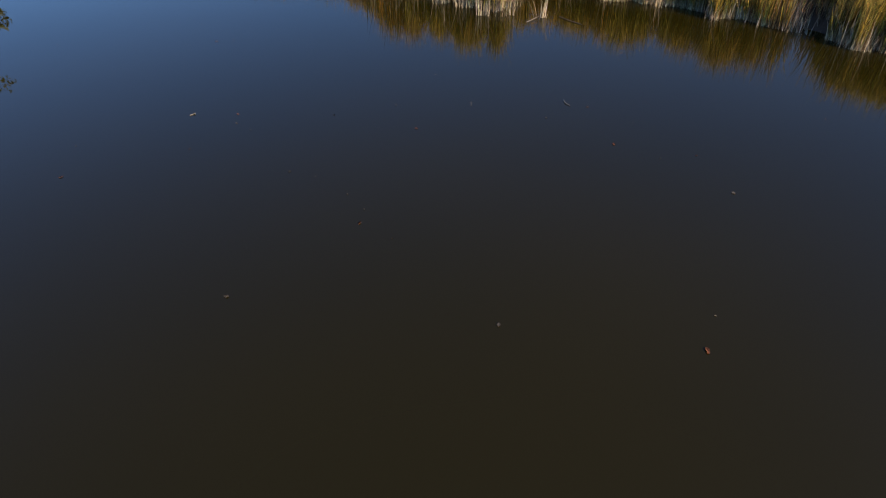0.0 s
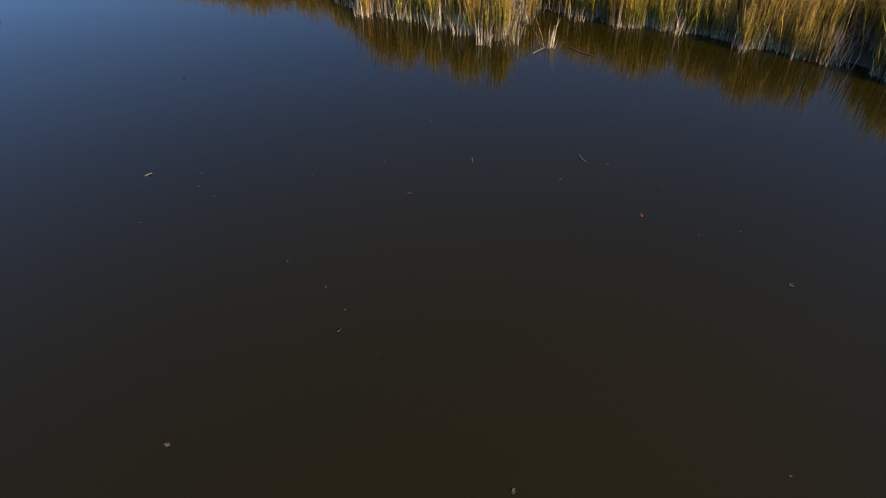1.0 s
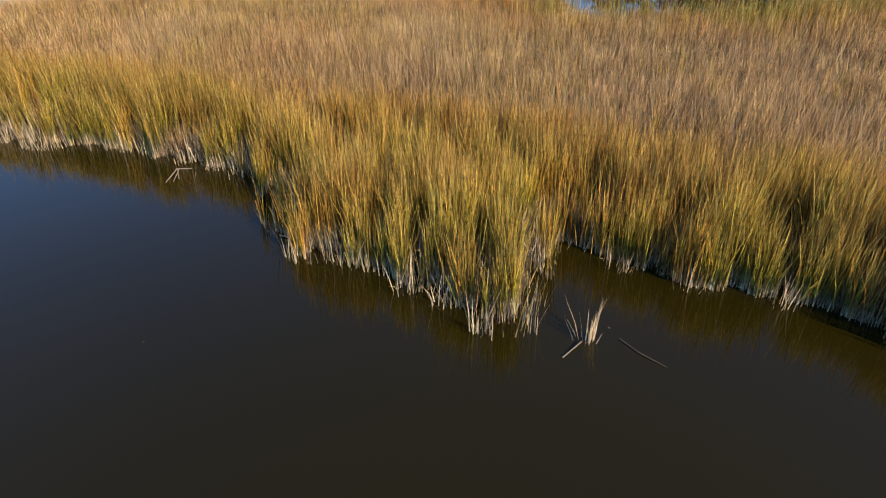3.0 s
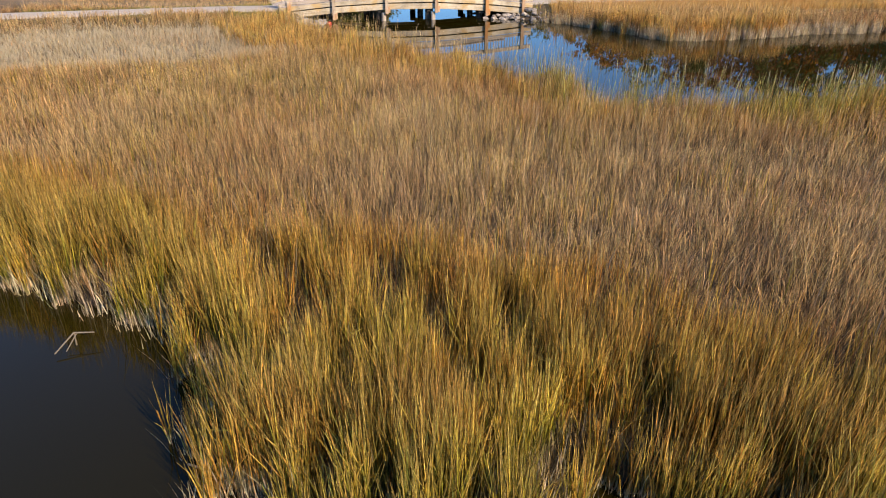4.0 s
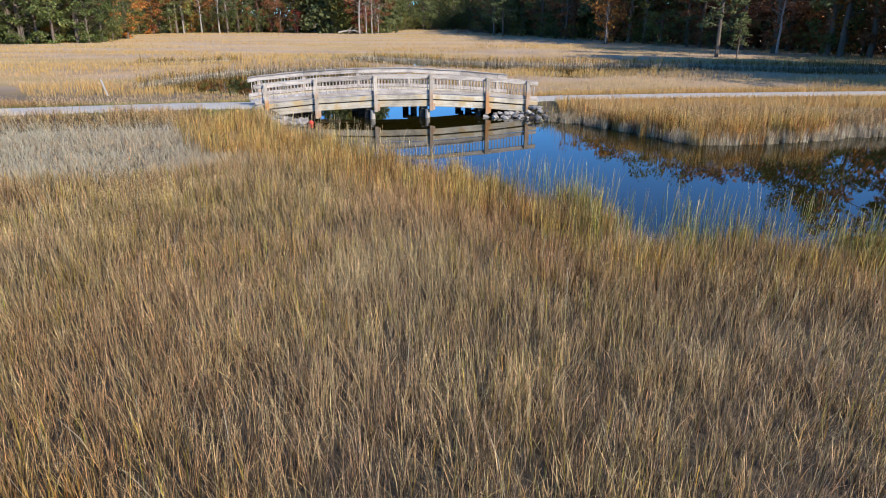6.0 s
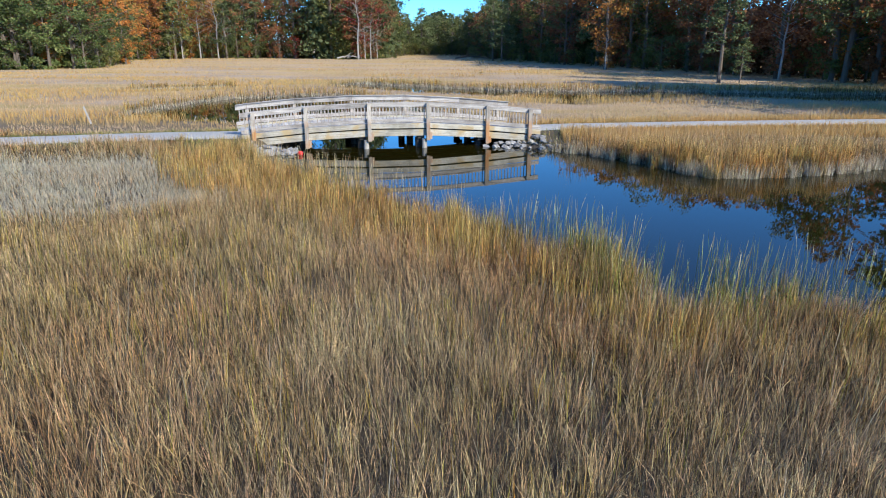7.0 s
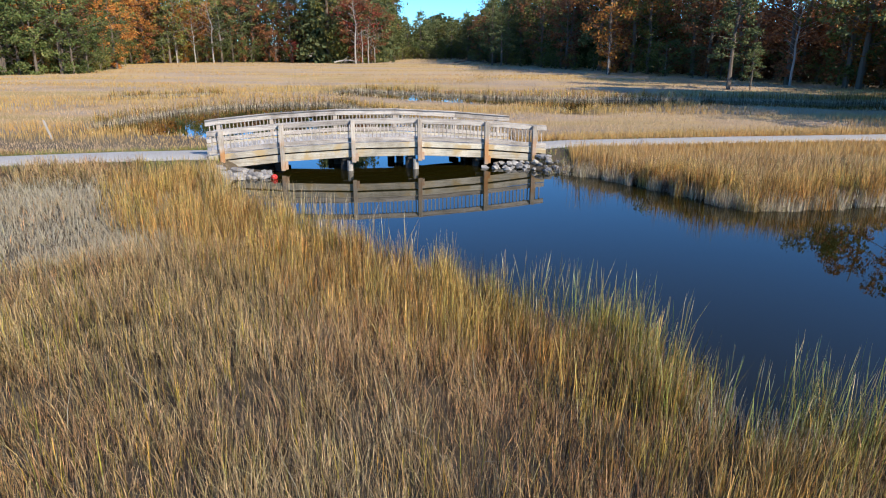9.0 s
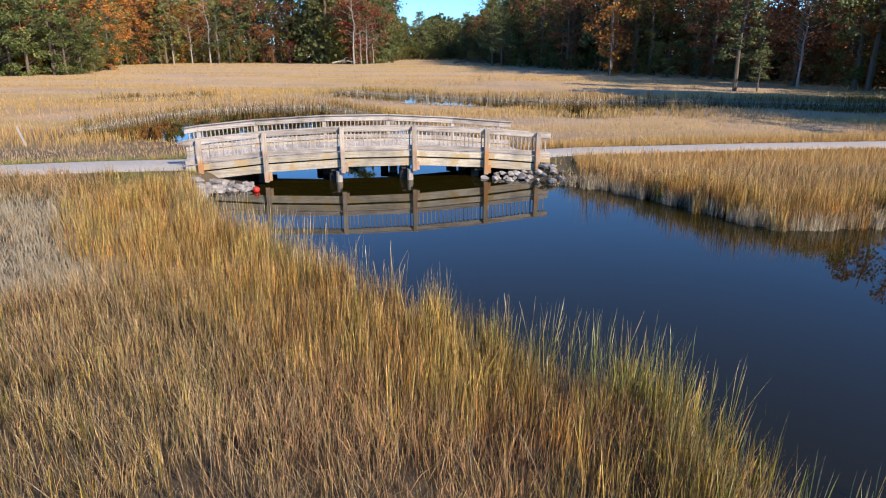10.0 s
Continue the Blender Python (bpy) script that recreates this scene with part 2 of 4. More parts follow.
GREEN_LEAF = leaf_material("olive_leaves", (0.09, 0.12, 0.034), (0.165, 0.18, 0.05), (0.26, 0.22, 0.07))
ORANGE_LEAF = leaf_material("orange_autumn_leaves", (0.30, 0.11, 0.03), (0.46, 0.19, 0.05), (0.52, 0.28, 0.07))
RUST_LEAF = leaf_material("rust_autumn_leaves", (0.16, 0.065, 0.035), (0.27, 0.11, 0.05), (0.34, 0.17, 0.08))
SHRUB_LEAF = leaf_material("dark_shrub_leaves", (0.05, 0.08, 0.025), (0.09, 0.12, 0.035), (0.16, 0.165, 0.06))
RED_LEAF = leaf_material("red_autumn_leaves", (0.16, 0.025, 0.02), (0.26, 0.045, 0.035), (0.34, 0.09, 0.06))
JUNIPER_LEAF = leaf_material("juniper_sprays", (0.075, 0.115, 0.035), (0.125, 0.165, 0.05), (0.20, 0.215, 0.085))
TURF = plain_material("short_green_turf", (0.12, 0.16, 0.045), 0.8)


# ---- plan ----
NEAR_SHORE = [(-90, 22), (-45, 9.5), (-21.5, 1.4), (-12.51, -1.7), (-8.76, -3.02), (-7.75, -3.52), (-6.04, -4.01), (-3.54, -4.74), (-2.51, -5.54),
              (-1.93, -6.67), (-1.5, -7.49), (-0.55, -7.86), (0.37, -8.52), (0.98, -8.79), (1.29, -8.14), (1.7, -7.18), (2.27, -7.8), (2.98, -8.06),
              (3.94, -8.29), (4.59, -8.91), (5.34, -9.28), (6.06, -10.14), (7.9, -11.4), (12, -14), (25, -20), (60, -34)]
SOUTH_WATER = NEAR_SHORE + [(90, -60), (90, -120), (-90, -120)]
CREEK = [(-6.91, 19.29), (-7.25, 18.32), (-6.56, 16.71), (-5.19, 14.71), (-3.22, 12.54), (-1.52, 10.97), (-0.21, 9.7), (0.73, 8.63), (1.45, 8.01),
         (2.17, 7.57), (2.79, 7.13), (3.33, 6.47), (3.61, 5.79), (3.74, 5.1), (3.81, 4.4), (4.32, 4.64), (5.04, 4.79), (5.88, 4.54), (6.94, 4.21),
         (8.02, 3.67), (10.42, 5.37), (14.6, 5.2), (22, 4.8), (31, 5.5), (31, 19), (23.95, 19.7), (17.52, 17.45), (14.72, 16.92), (12.13, 15.8),
         (10.09, 15.27), (8.5, 14.99), (7.51, 15.88), (6.83, 17.2), (6.05, 18.4), (4.95, 19.68), (3.69, 20.15), (2.96, 20.95), (2.17, 23.31),
         (2.36, 26.25), (0.12, 31.25), (-3.96, 38.15), (-7.4, 43.99), (-9.86, 47.31), (-14.05, 45.48), (-17.25, 43.29), (-18.89, 37.19),
         (-19.31, 33.64), (-18.78, 30.66), (-15.33, 30.08), (-12.12, 29.09), (-8.96, 26.67), (-7.04, 23.08), (-6.32, 20.74)]
BACK_CREEK = [(-10.17, 62.82), (-2.22, 56.97), (4.33, 53.5), (8.46, 52.13), (12.46, 52.29), (20.85, 52.64), (29.02, 49.98), (40.16, 50.01),
              (40.52, 45.1), (27.49, 44.43), (21.02, 48.06), (12.47, 47.17), (10.22, 45.2), (8.9, 43), (8.2, 41.2), (7.5, 41.5), (7.4, 43.5),
              (7.28, 45.65), (3.55, 47.89), (-3.36, 51.52), (-11.37, 58.52)]
LEFT_POOL = [(-28.31, 51.56), (-24.85, 52.58), (-22.1, 55.14), (-22.3, 56.64), (-25.62, 54.02), (-28.29, 52.66)]
PATH_LEFT = [(-60, 6.5), (-26, 15.9), (-16.17, 18.85), (-14, 19.54), (-11.61, 20.24), (-8.36, 20.82)]
PATH_RIGHT = [(2.96, 23.18), (5.06, 24.05), (7.51, 24.48), (12.28, 25.35), (19.07, 26.28), (40, 28.8), (80, 33)]
GREY_PATCH = [(-15.42, 16.16), (-12.85, 16.52), (-8.85, 16.53), (-7.07, 15.28), (-5.68, 12.24), (-5.55, 10.74), (-6.55, 9.87), (-8.2, 9.13),
              (-18.5, 5.4), (-24, 9)]


def seg_dist(x, y, line, closed):
    best = np.full(x.shape, 1e9)
    pts = line + line[:1] if closed else line
    for (ax, ay), (bx, by) in zip(pts[:-1], pts[1:]):
        dx, dy = bx - ax, by - ay
        t = np.clip(((x - ax) * dx + (y - ay) * dy) / (dx * dx + dy * dy), 0, 1)
        best = np.minimum(best, (x - ax - t * dx) ** 2 + (y - ay - t * dy) ** 2)
    return np.sqrt(best)


def inside(x, y, poly):
    odd = np.zeros(x.shape, bool)
    for (ax, ay), (bx, by) in zip(poly, poly[1:] + poly[:1]):
        if ay != by:
            odd ^= ((ay > y) != (by > y)) & (x < (bx - ax) * (y - ay) / (by - ay) + ax)
    return odd


def signed(x, y, poly):
    d = seg_dist(x, y, poly, True)
    return np.where(inside(x, y, poly), -d, d)


def vnoise(x, y, scale, seed=0):
    """Smooth value noise, 0 to 1."""
    table = np.random.RandomState(seed).rand(256, 256)
    u, v = x / scale + 1000.3, y / scale + 1000.7
    i, j = np.floor(u).astype(int), np.floor(v).astype(int)
    fu, fv = u - i, v - j
    fu, fv = fu * fu * (3 - 2 * fu), fv * fv * (3 - 2 * fv)
    a, b = table[i % 256, j % 256], table[(i + 1) % 256, j % 256]
    c, d = table[i % 256, (j + 1) % 256], table[(i + 1) % 256, (j + 1) % 256]
    return (a * (1 - fu) + b * fu) * (1 - fv) + (c * (1 - fu) + d * fu) * fv


def shore(x, y):
    """Distance to the nearest water's edge, minus over water, with a ragged line."""
    d = np.minimum(np.minimum(signed(x, y, SOUTH_WATER), signed(x, y, CREEK)), np.minimum(signed(x, y, BACK_CREEK), signed(x, y, LEFT_POOL)))
    return d + 0.42 * (vnoise(x, y, 0.42, 3) - 0.5) + 0.3 * (vnoise(x, y, 1.6, 4) - 0.5)


def path_dist(x, y):
    return np.minimum(seg_dist(x, y, PATH_LEFT, False) - 0.1, seg_dist(x, y, PATH_RIGHT, False) + 0.25)


def height(x, y):
    d = shore(x, y)
    z = np.interp(d, [-1.5, -0.25, 0.05, 0.5, 3], [-0.55, -0.18, -0.07, 0.05, 0.16])
    z = z + 0.05 * (vnoise(x, y, 2.3, 5) - 0.5) * np.clip(d, 0, 1)
    p = path_dist(x, y)
    bank = np.interp(p, [0, 1.15, 2.6], [0.52, 0.50, 0.12])
    z = np.where(p < 2.6, np.maximum(z, bank * np.clip(d / 0.7, 0, 1)), z)
    far = np.hypot(x, y)
    return z + np.interp(far, [60, 300, 900], [0, 0.3, 6])


def mesh_from(name, verts, loops, sizes, mat, smooth=False):
    me = bpy.data.meshes.new(name)
    me.vertices.add(len(verts))
    me.vertices.foreach_set("co", np.ascontiguousarray(verts, np.float32).ravel())
    me.loops.add(len(loops))
    me.loops.foreach_set("vertex_index", np.ascontiguousarray(loops, np.int32))
    me.polygons.add(len(sizes))
    starts = np.concatenate([[0], np.cumsum(sizes)[:-1]]).astype(np.int32)
    me.polygons.foreach_set("loop_start", starts)
    if smooth:
        me.polygons.foreach_set("use_smooth", np.ones(len(sizes), bool))
    me.update(calc_edges=True)
    me.materials.append(mat)
    return me


def sheet(name, xs, ys, zfun, mat):
    gx, gy = np.meshgrid(xs, ys)
    x, y = gx.ravel(), gy.ravel()
    verts = np.stack([x, y, zfun(x, y)], 1)
    w = len(xs)
    i = (np.arange(len(ys) - 1)[:, None] * w + np.arange(w - 1)[None, :]).ravel()
    loops = np.stack([i, i + 1, i + 1 + w, i + w], 1).ravel()
    return new(name, mesh_from(name, verts, loops, np.full(len(i), 4), mat, True))


far_steps = np.array([40, 52, 70, 95, 130, 180, 260, 400, 700, 1300, 2600])
xs = np.concatenate([-far_steps[::-1] - 2, np.arange(-40, 40.01, 0.32), far_steps + 2])
ys = np.concatenate([[-1500, -700, -300, -140, -110, -70, -40, -20], np.arange(-13, 60, 0.32), [61, 63, 66, 70, 75, 82, 90, 100, 115, 135, 160, 200, 260, 400, 700, 1300, 2600]])
ground = tagged(sheet("ground", xs, ys, height, MUD), "brown marsh mud and thatch between the grasses", "ground", kind="structure")
water = tagged(sheet("water", np.array([-90, -40, 0, 40, 90.0]), np.array([-120, -60, 0, 35, 75.0]), lambda x, y: 0 * x, WATER), "still dark brown tidal creek water reflecting blue sky", "water", kind="structure")


def ribbon(name, line, half, zlift, mat, label):
    verts, loops = [], []
    steps = 0
    for (ax, ay), (bx, by) in zip(line[:-1], line[1:]):
        n = max(2, int(math.hypot(bx - ax, by - ay) / 0.5))
        for k in range(n + (1 if (bx, by) == line[-1] else 0)):
            f = k / n
            x, y = ax + (bx - ax) * f, ay + (by - ay) * f
            l = math.hypot(bx - ax, by - ay)
            nx, ny = -(by - ay) / l, (bx - ax) / l
            for s in np.linspace(-1, 1, 7):
                wob = half * s + (0.18 * (noise.noise((x * 0.9, y * 0.9, s)) if abs(s) == 1 else 0))
                verts.append((x + nx * wob, y + ny * wob, 0))
            steps += 1
    v = np.array(verts)
    edge = np.tile(np.abs(np.linspace(-1, 1, 7)), steps)
    v[:, 2] = np.maximum(height(v[:, 0], v[:, 1]), 0.47) + zlift * (1 - edge ** 4) - 0.05 * edge ** 6
    i = (np.arange(steps - 1)[:, None] * 7 + np.arange(6)[None, :]).ravel()
    loops = np.stack([i, i + 7, i + 8, i + 1], 1).ravel()
    return tagged(new(name, mesh_from(name, v, loops, np.full(len(i), 4), mat, True)), label, "path", kind="structure")


ribbon("pavement", PATH_LEFT, 1.25, 0.07, GRAVEL, "pale crushed-gravel footpath across the marsh")
ribbon("pavement", PATH_RIGHT, 0.95, 0.07, GRAVEL, "pale crushed-gravel footpath across the marsh")


# ---- bridge ----
def part(name, bm, mat, parent, label=""):
    me = bpy.data.meshes.new(name)
    bm.to_mesh(me)
    bm.free()
    me.materials.append(mat)
    ob = new(name, me)
    ob.parent = parent
    return tagged(ob, label)


def box_bm(a, b, bevel=0.006):
    """A bevelled box between two opposite corners."""
    bm = bmesh.new()
    bmesh.ops.create_cube(bm, size=1)
    s = [max(abs(b[k] - a[k]), 1e-3) for k in range(3)]
    c = [(a[k] + b[k]) / 2 for k in range(3)]
    bmesh.ops.transform(bm, matrix=Matrix.LocRotScale(c, None, s), verts=bm.verts)
    if bevel:
        bmesh.ops.bevel(bm, geom=bm.edges[:], offset=min(bevel, min(s) * 0.3), segments=1, affect="EDGES")
    return bm


BRIDGE_AT, BRIDGE_TURN = (-3.28, 20.64), 10.7
SKEW, WIDE = -0.62, 3.0
POSTS = [-4.44, -2.43, 0.02, 2.37, 4.81, 6.60]
POST_FEET = [-0.05, 0.08, 0.31, 0.31, 0.12, 0.05]
ENDS = (-4.92, 7.08)


def rail_z(s):
    """Height of the arched handrail's top along the bridge."""
    return float(np.interp(s, [-4.92, -4.44, -2.43, 0.02, 2.37, 4.81, 6.60, 7.08], [1.42, 1.49, 1.67, 1.78, 1.775, 1.63, 1.46, 1.42]))


def arched(s0, s1, y0, y1, dz0, dz1, pieces=1):
    """A board along the bridge whose top and bottom follow the arch."""
    bm = bmesh.new()
    cols = []
    for k in range(pieces + 1):
        s = s0 + (s1 - s0) * k / pieces
        sk = lambda y: s + SKEW * y / WIDE
        cols.append([bm.verts.new((sk(y), y, rail_z(s) + dz)) for y, dz in ((y0, dz0), (y1, dz0), (y1, dz1), (y0, dz1))])
    for a, b in zip(cols[:-1], cols[1:]):
        for k in range(4):
            bm.faces.new((a[k], a[(k + 1) % 4], b[(k + 1) % 4], b[k]))
    bm.faces.new(cols[0][::-1])
    bm.faces.new(cols[-1])
    bmesh.ops.recalc_face_normals(bm, faces=bm.faces[:])
    bmesh.ops.bevel(bm, geom=bm.edges[:], offset=0.005, segments=1, affect="EDGES")
    return bm


def build_bridge():
    root = tagged(new("footbridge"), "arched weathered timber footbridge with baluster railings over the creek", "bridge")
    root.matrix_world = pose(*BRIDGE_AT, 0, 0, 0, BRIDGE_TURN)
    for y, out, up in ((0.0, -1, 0.0), (WIDE, 1, 0.07)):
        stops = [ENDS[0]] + POSTS + [ENDS[1]]
        for s, foot in zip(POSTS, POST_FEET):
            c = s + SKEW * y / WIDE
            bm = box_bm((c - 0.075, min(y + out * 0.03, y + out * 0.18), foot), (c + 0.075, max(y + out * 0.03, y + out * 0.18), rail_z(s) + 0.01), 0.01)
            part("post", bm, POST_WOOD, root, "square post with rust-brown stains")
            if -3 < s < 6:
                part("bearing_block", box_bm((c + 0.078, y - out * 0.02, foot + 0.04), (c + 0.165, y + out * 0.15, foot + 0.30), 0.008), POST_WOOD, root)
        for a, b in zip(stops[:-1], stops[1:]):
            inner = sorted((y - out * 0.02, y + out * 0.025))
            part("top_rail", arched(a + 0.004, b - 0.004, *inner, -0.15 + up - 0.6 * up, up), RAIL_WOOD, root)
            part("rail_cap", arched(a + 0.004, b - 0.004, *sorted((y - out * 0.09, y + out * 0.026)), 0.004 + up, 0.04 + up), RAIL_WOOD, root)
            part("bottom_rail", arched(a + 0.004, b - 0.004, *inner, -0.76, -0.61), RAIL_WOOD, root)
            fo = sorted((y + out * 0.0, y + out * 0.045))
            part("upper_fascia_board", arched(a + 0.003, b - 0.003, *fo, -0.985, -0.79), FASCIA_WOOD, root, "pale yellowish fascia board")
            part("lower_fascia_board", arched(a + 0.003, b - 0.003, *sorted((y - out * 0.04, y + out * 0.02)), -1.29, -1.04), FASCIA_WOOD, root)
            n = max(2, round((b - a) / 0.142))
            for k in range(1, n):
                s = a + (b - a) * k / n
                c = s + SKEW * y / WIDE
                yy = y + 0.045
                z = rail_z(s)
                part("baluster", box_bm((c - 0.017, yy - 0.019, z - 0.75), (c + 0.017, yy + 0.019, z - 0.03), 0.003), RAIL_WOOD, root)
    n = 86
    for k in range(n):
        a = ENDS[0] + (ENDS[1] - ENDS[0]) * k / n
        b = ENDS[0] + (ENDS[1] - ENDS[0]) * (k + 1) / n - 0.008
        part("deck_plank", arched(a, b, 0.06, WIDE - 0.06, -0.90, -0.86), DECK_WOOD, root)
    for y in (0.5, 1.2, 1.9, 2.6):
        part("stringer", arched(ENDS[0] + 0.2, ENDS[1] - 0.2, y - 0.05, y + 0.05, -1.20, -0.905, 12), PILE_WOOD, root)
    for s in (-0.12, 2.23):
        bm = bmesh.new()
        bmesh.ops.create_cone(bm, cap_ends=True, segments=12, radius1=0.12, radius2=0.10, depth=0.8)
        bmesh.ops.translate(bm, vec=(s, 0.02, -0.05), verts=bm.verts)
        part("pile_stub", bm, STUB_WOOD, root, "pale short pile under the post")
    for s in (-2.55, -0.25, 2.1, 4.6):
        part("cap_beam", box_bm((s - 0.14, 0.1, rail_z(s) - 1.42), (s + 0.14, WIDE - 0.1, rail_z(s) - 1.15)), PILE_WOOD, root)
        for y in (0.35, 1.5, 2.7):
            bm = bmesh.new()
            bmesh.ops.create_cone(bm, cap_ends=True, segments=14, radius1=0.16, radius2=0.14, depth=2.0)
            bmesh.ops.translate(bm, vec=(s + SKEW * y / WIDE, y, rail_z(s) - 2.40), verts=bm.verts)
            part("pile", bm, PILE_WOOD, root, "dark round timber pile")
    for s, w in ((-4.7, 0.1), (6.85, 0.1)):
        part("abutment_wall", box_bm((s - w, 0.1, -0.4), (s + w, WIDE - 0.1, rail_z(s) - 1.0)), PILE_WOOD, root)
    return root


build_bridge()


# ---- grasses ----
def blades(name, x, y, h, w, lean, patch, mat, label, seed=1, push=(0.0, 0.0), tone=None, out=None, seeds=False):
    """Grass blades as tapered, bent ribbons, each rooted in the ground."""
    rs = np.random.RandomState(seed)
    n = len(x)
    z = height(x, y) - 0.03
    face = rs.rand(n) * 2 * np.pi
    to = rs.rand(n) * 2 * np.pi
    amount = lean * np.abs(rs.randn(n)) * h
    lx, ly = np.cos(to) * amount + push[0] * h, np.sin(to) * amount + push[1] * h
    if out is not None:
        lx, ly = lx + out[0] * h, ly + out[1] * h
    bend = rs.uniform(0.40, 0.56, n)
    droop = np.where(rs.rand(n) < 0.12, rs.uniform(0.5, 0.9, n), 1.0)
    lx, ly = lx * (2 - droop), ly * (2 - droop)
    ux, uy = np.cos(face) * w / 2, np.sin(face) * w / 2
    mx, my, mz = x + lx * bend, y + ly * bend, z + h * 0.56
    tip = z + np.sqrt(np.maximum(h * h - (lx * lx + ly * ly) * 0.6, 0.02)) * droop
    lx, ly = lx + 0.025 * h * rs.randn(n), ly + 0.025 * h * rs.randn(n)
    m = 7 if seeds else 5
    v = np.empty((n, m, 3), np.float32)
    v[:, 0] = np.stack([x - ux, y - uy, z], 1)
    v[:, 1] = np.stack([x + ux, y + uy, z], 1)
    v[:, 2] = np.stack([mx + ux * 0.85, my + uy * 0.85, mz], 1)
    v[:, 3] = np.stack([mx - ux * 0.85, my - uy * 0.85, mz], 1)
    shape, sizes, along = [0, 1, 2, 3, 3, 2, 4], [4, 3], [0, 0, 0.56, 0.56, 1.0]
    v[:, -1] = np.stack([x + lx, y + ly, tip], 1)
    if seeds:
        sx, sy, sz = x + lx * 0.82, y + ly * 0.82, mz + (tip - mz) * 0.72
        v[:, 4] = np.stack([sx + ux * 1.25, sy + uy * 1.25, sz], 1)
        v[:, 5] = np.stack([sx - ux * 1.25, sy - uy * 1.25, sz], 1)
        shape, sizes, along = [0, 1, 2, 3, 3, 2, 4, 5, 5, 4, 6], [4, 4, 3], [0, 0, 0.5, 0.5, 0.9, 0.9, 1.0]
    base = np.arange(n)[:, None] * m
    me = mesh_from(name, v.reshape(-1, 3), (base + np.array(shape)[None, :]).ravel(), np.tile(sizes, n), mat)
    col = np.ones((n, m, 4), np.float32)
    col[:, :, 0] = np.array(along)[None, :]
    single = rs.rand(n)
    col[:, :, 1] = single[:, None]
    col[:, :, 2] = patch[:, None]
    col[:, :, 3] = (rs.rand(n) if tone is None else tone)[:, None]
    at = me.color_attributes.new("blade", "FLOAT_COLOR", "POINT")
    at.data.foreach_set("color", col.ravel())
    return tagged(new(name, me), label, "grass", kind="stuff")


rs = np.random.RandomState(11)


def scatter(n, x0, x1, y0, y1):
    return rs.uniform(x0, x1, n), rs.uniform(y0, y1, n)


def keep(cond, *arrays):
    return [a[cond] for a in arrays]


def in_view(x, y):
    """The part of the front marsh that the walk looks over."""
    return np.abs(x - 0.4) < 0.74 * (y + 21) + 1.5


def bridge_clear(x, y):
    """Kept free of tall grass: the bridge, its ends and its banks."""
    mid = 0.189 * (x + 3.3)
    return ~((x > -9.9) & (x < 4.6) & (y > 19.0 + mid) & (y < 24.6 + mid))


def tall_band(x, y):
    """Depth inside the band of tall shore grass, from its inner edge towards the water."""
    inner = np.interp(x, [-14, -6.8, -3, 0.5, 2.5, 4, 8, 12], [1.5, -0.8, -2.4, -3.0, -4.3, -5.2, -8, -11])
    return inner - y + 1.1 * (vnoise(x, y, 1.2, 48) - 0.5)


def in_patch(x, y):
    return np.clip(-signed(x, y, GREY_PATCH) / 1.5 + 0.5, 0, 1)


# interior of the front marsh: tussocks over a thin even growth
tx, ty = scatter(26000, -21, 21, -9.5, 21)
per = 20
k = np.repeat(np.arange(len(tx)), per)
tr, tt, th = rs.uniform(0.05, 0.14, len(tx)), rs.rand(len(tx)), rs.uniform(0.8, 1.3, len(tx))
ox, oy = rs.randn(len(k)) * tr[k], rs.randn(len(k)) * tr[k]
ex, ey = scatter(300000, -21, 21, -9.5, 21)
x, y = np.concatenate([tx[k] + ox, ex]), np.concatenate([ty[k] + oy, ey])
tone = np.concatenate([tt[k], rs.rand(len(ex))])
rise = np.concatenate([th[k], rs.uniform(0.6, 1.0, len(ex))])
outx, outy = np.concatenate([ox * 1.6, 0 * ex]), np.concatenate([oy * 1.6, 0 * ex])
d = shore(x, y)
band = tall_band(x, y)
x, y, d, tone, rise, outx, outy = keep((d > 0.25) & ((band < 0.8) | (rs.rand(len(x)) < 0.35)) & in_view(x, y) & (path_dist(x, y) > 1.5) & bridge_clear(x, y) & (rs.rand(len(x)) < np.where(np.abs(x) < 8, 1.0, 0.55)), x, y, d, tone, rise, outx, outy)
g = in_patch(x, y)
spots = np.clip((vnoise(x, y, 3.4, 21) * 0.55 + vnoise(x, y, 0.8, 22) * 0.45 - 0.40) * 3.2, 0, 1) * np.clip(d / 2.5 - 0.6, 0, 1)
h = (0.33 + 0.26 * vnoise(x, y, 1.9, 32)) * rise * (1 - 0.4 * g) * 1.06 + 0.05 * rs.randn(len(x)).clip(-2, 2)
w = 0.0043 * rs.uniform(0.5, 1.7, len(x)) * (1 + 0.045 * np.hypot(x, y - 1)) * np.where(np.abs(x) < 8, 1, 1.4)
tone = (0.5 * tone + 0.9 * (vnoise(x, y, 2.6, 33) - 0.25)).clip(0, 1)
thatchy = np.clip((d - 2.6) / 1.5, 0, 1) * np.clip((x + 5) / 4, 0, 1) * np.clip((10 - y) / 4, 0, 1)
spots = np.maximum(spots * 0.8, thatchy * (0.5 + vnoise(x, y, 0.9, 34))).clip(0, 1.6)
low = rs.rand(len(x)) < g * 0.9
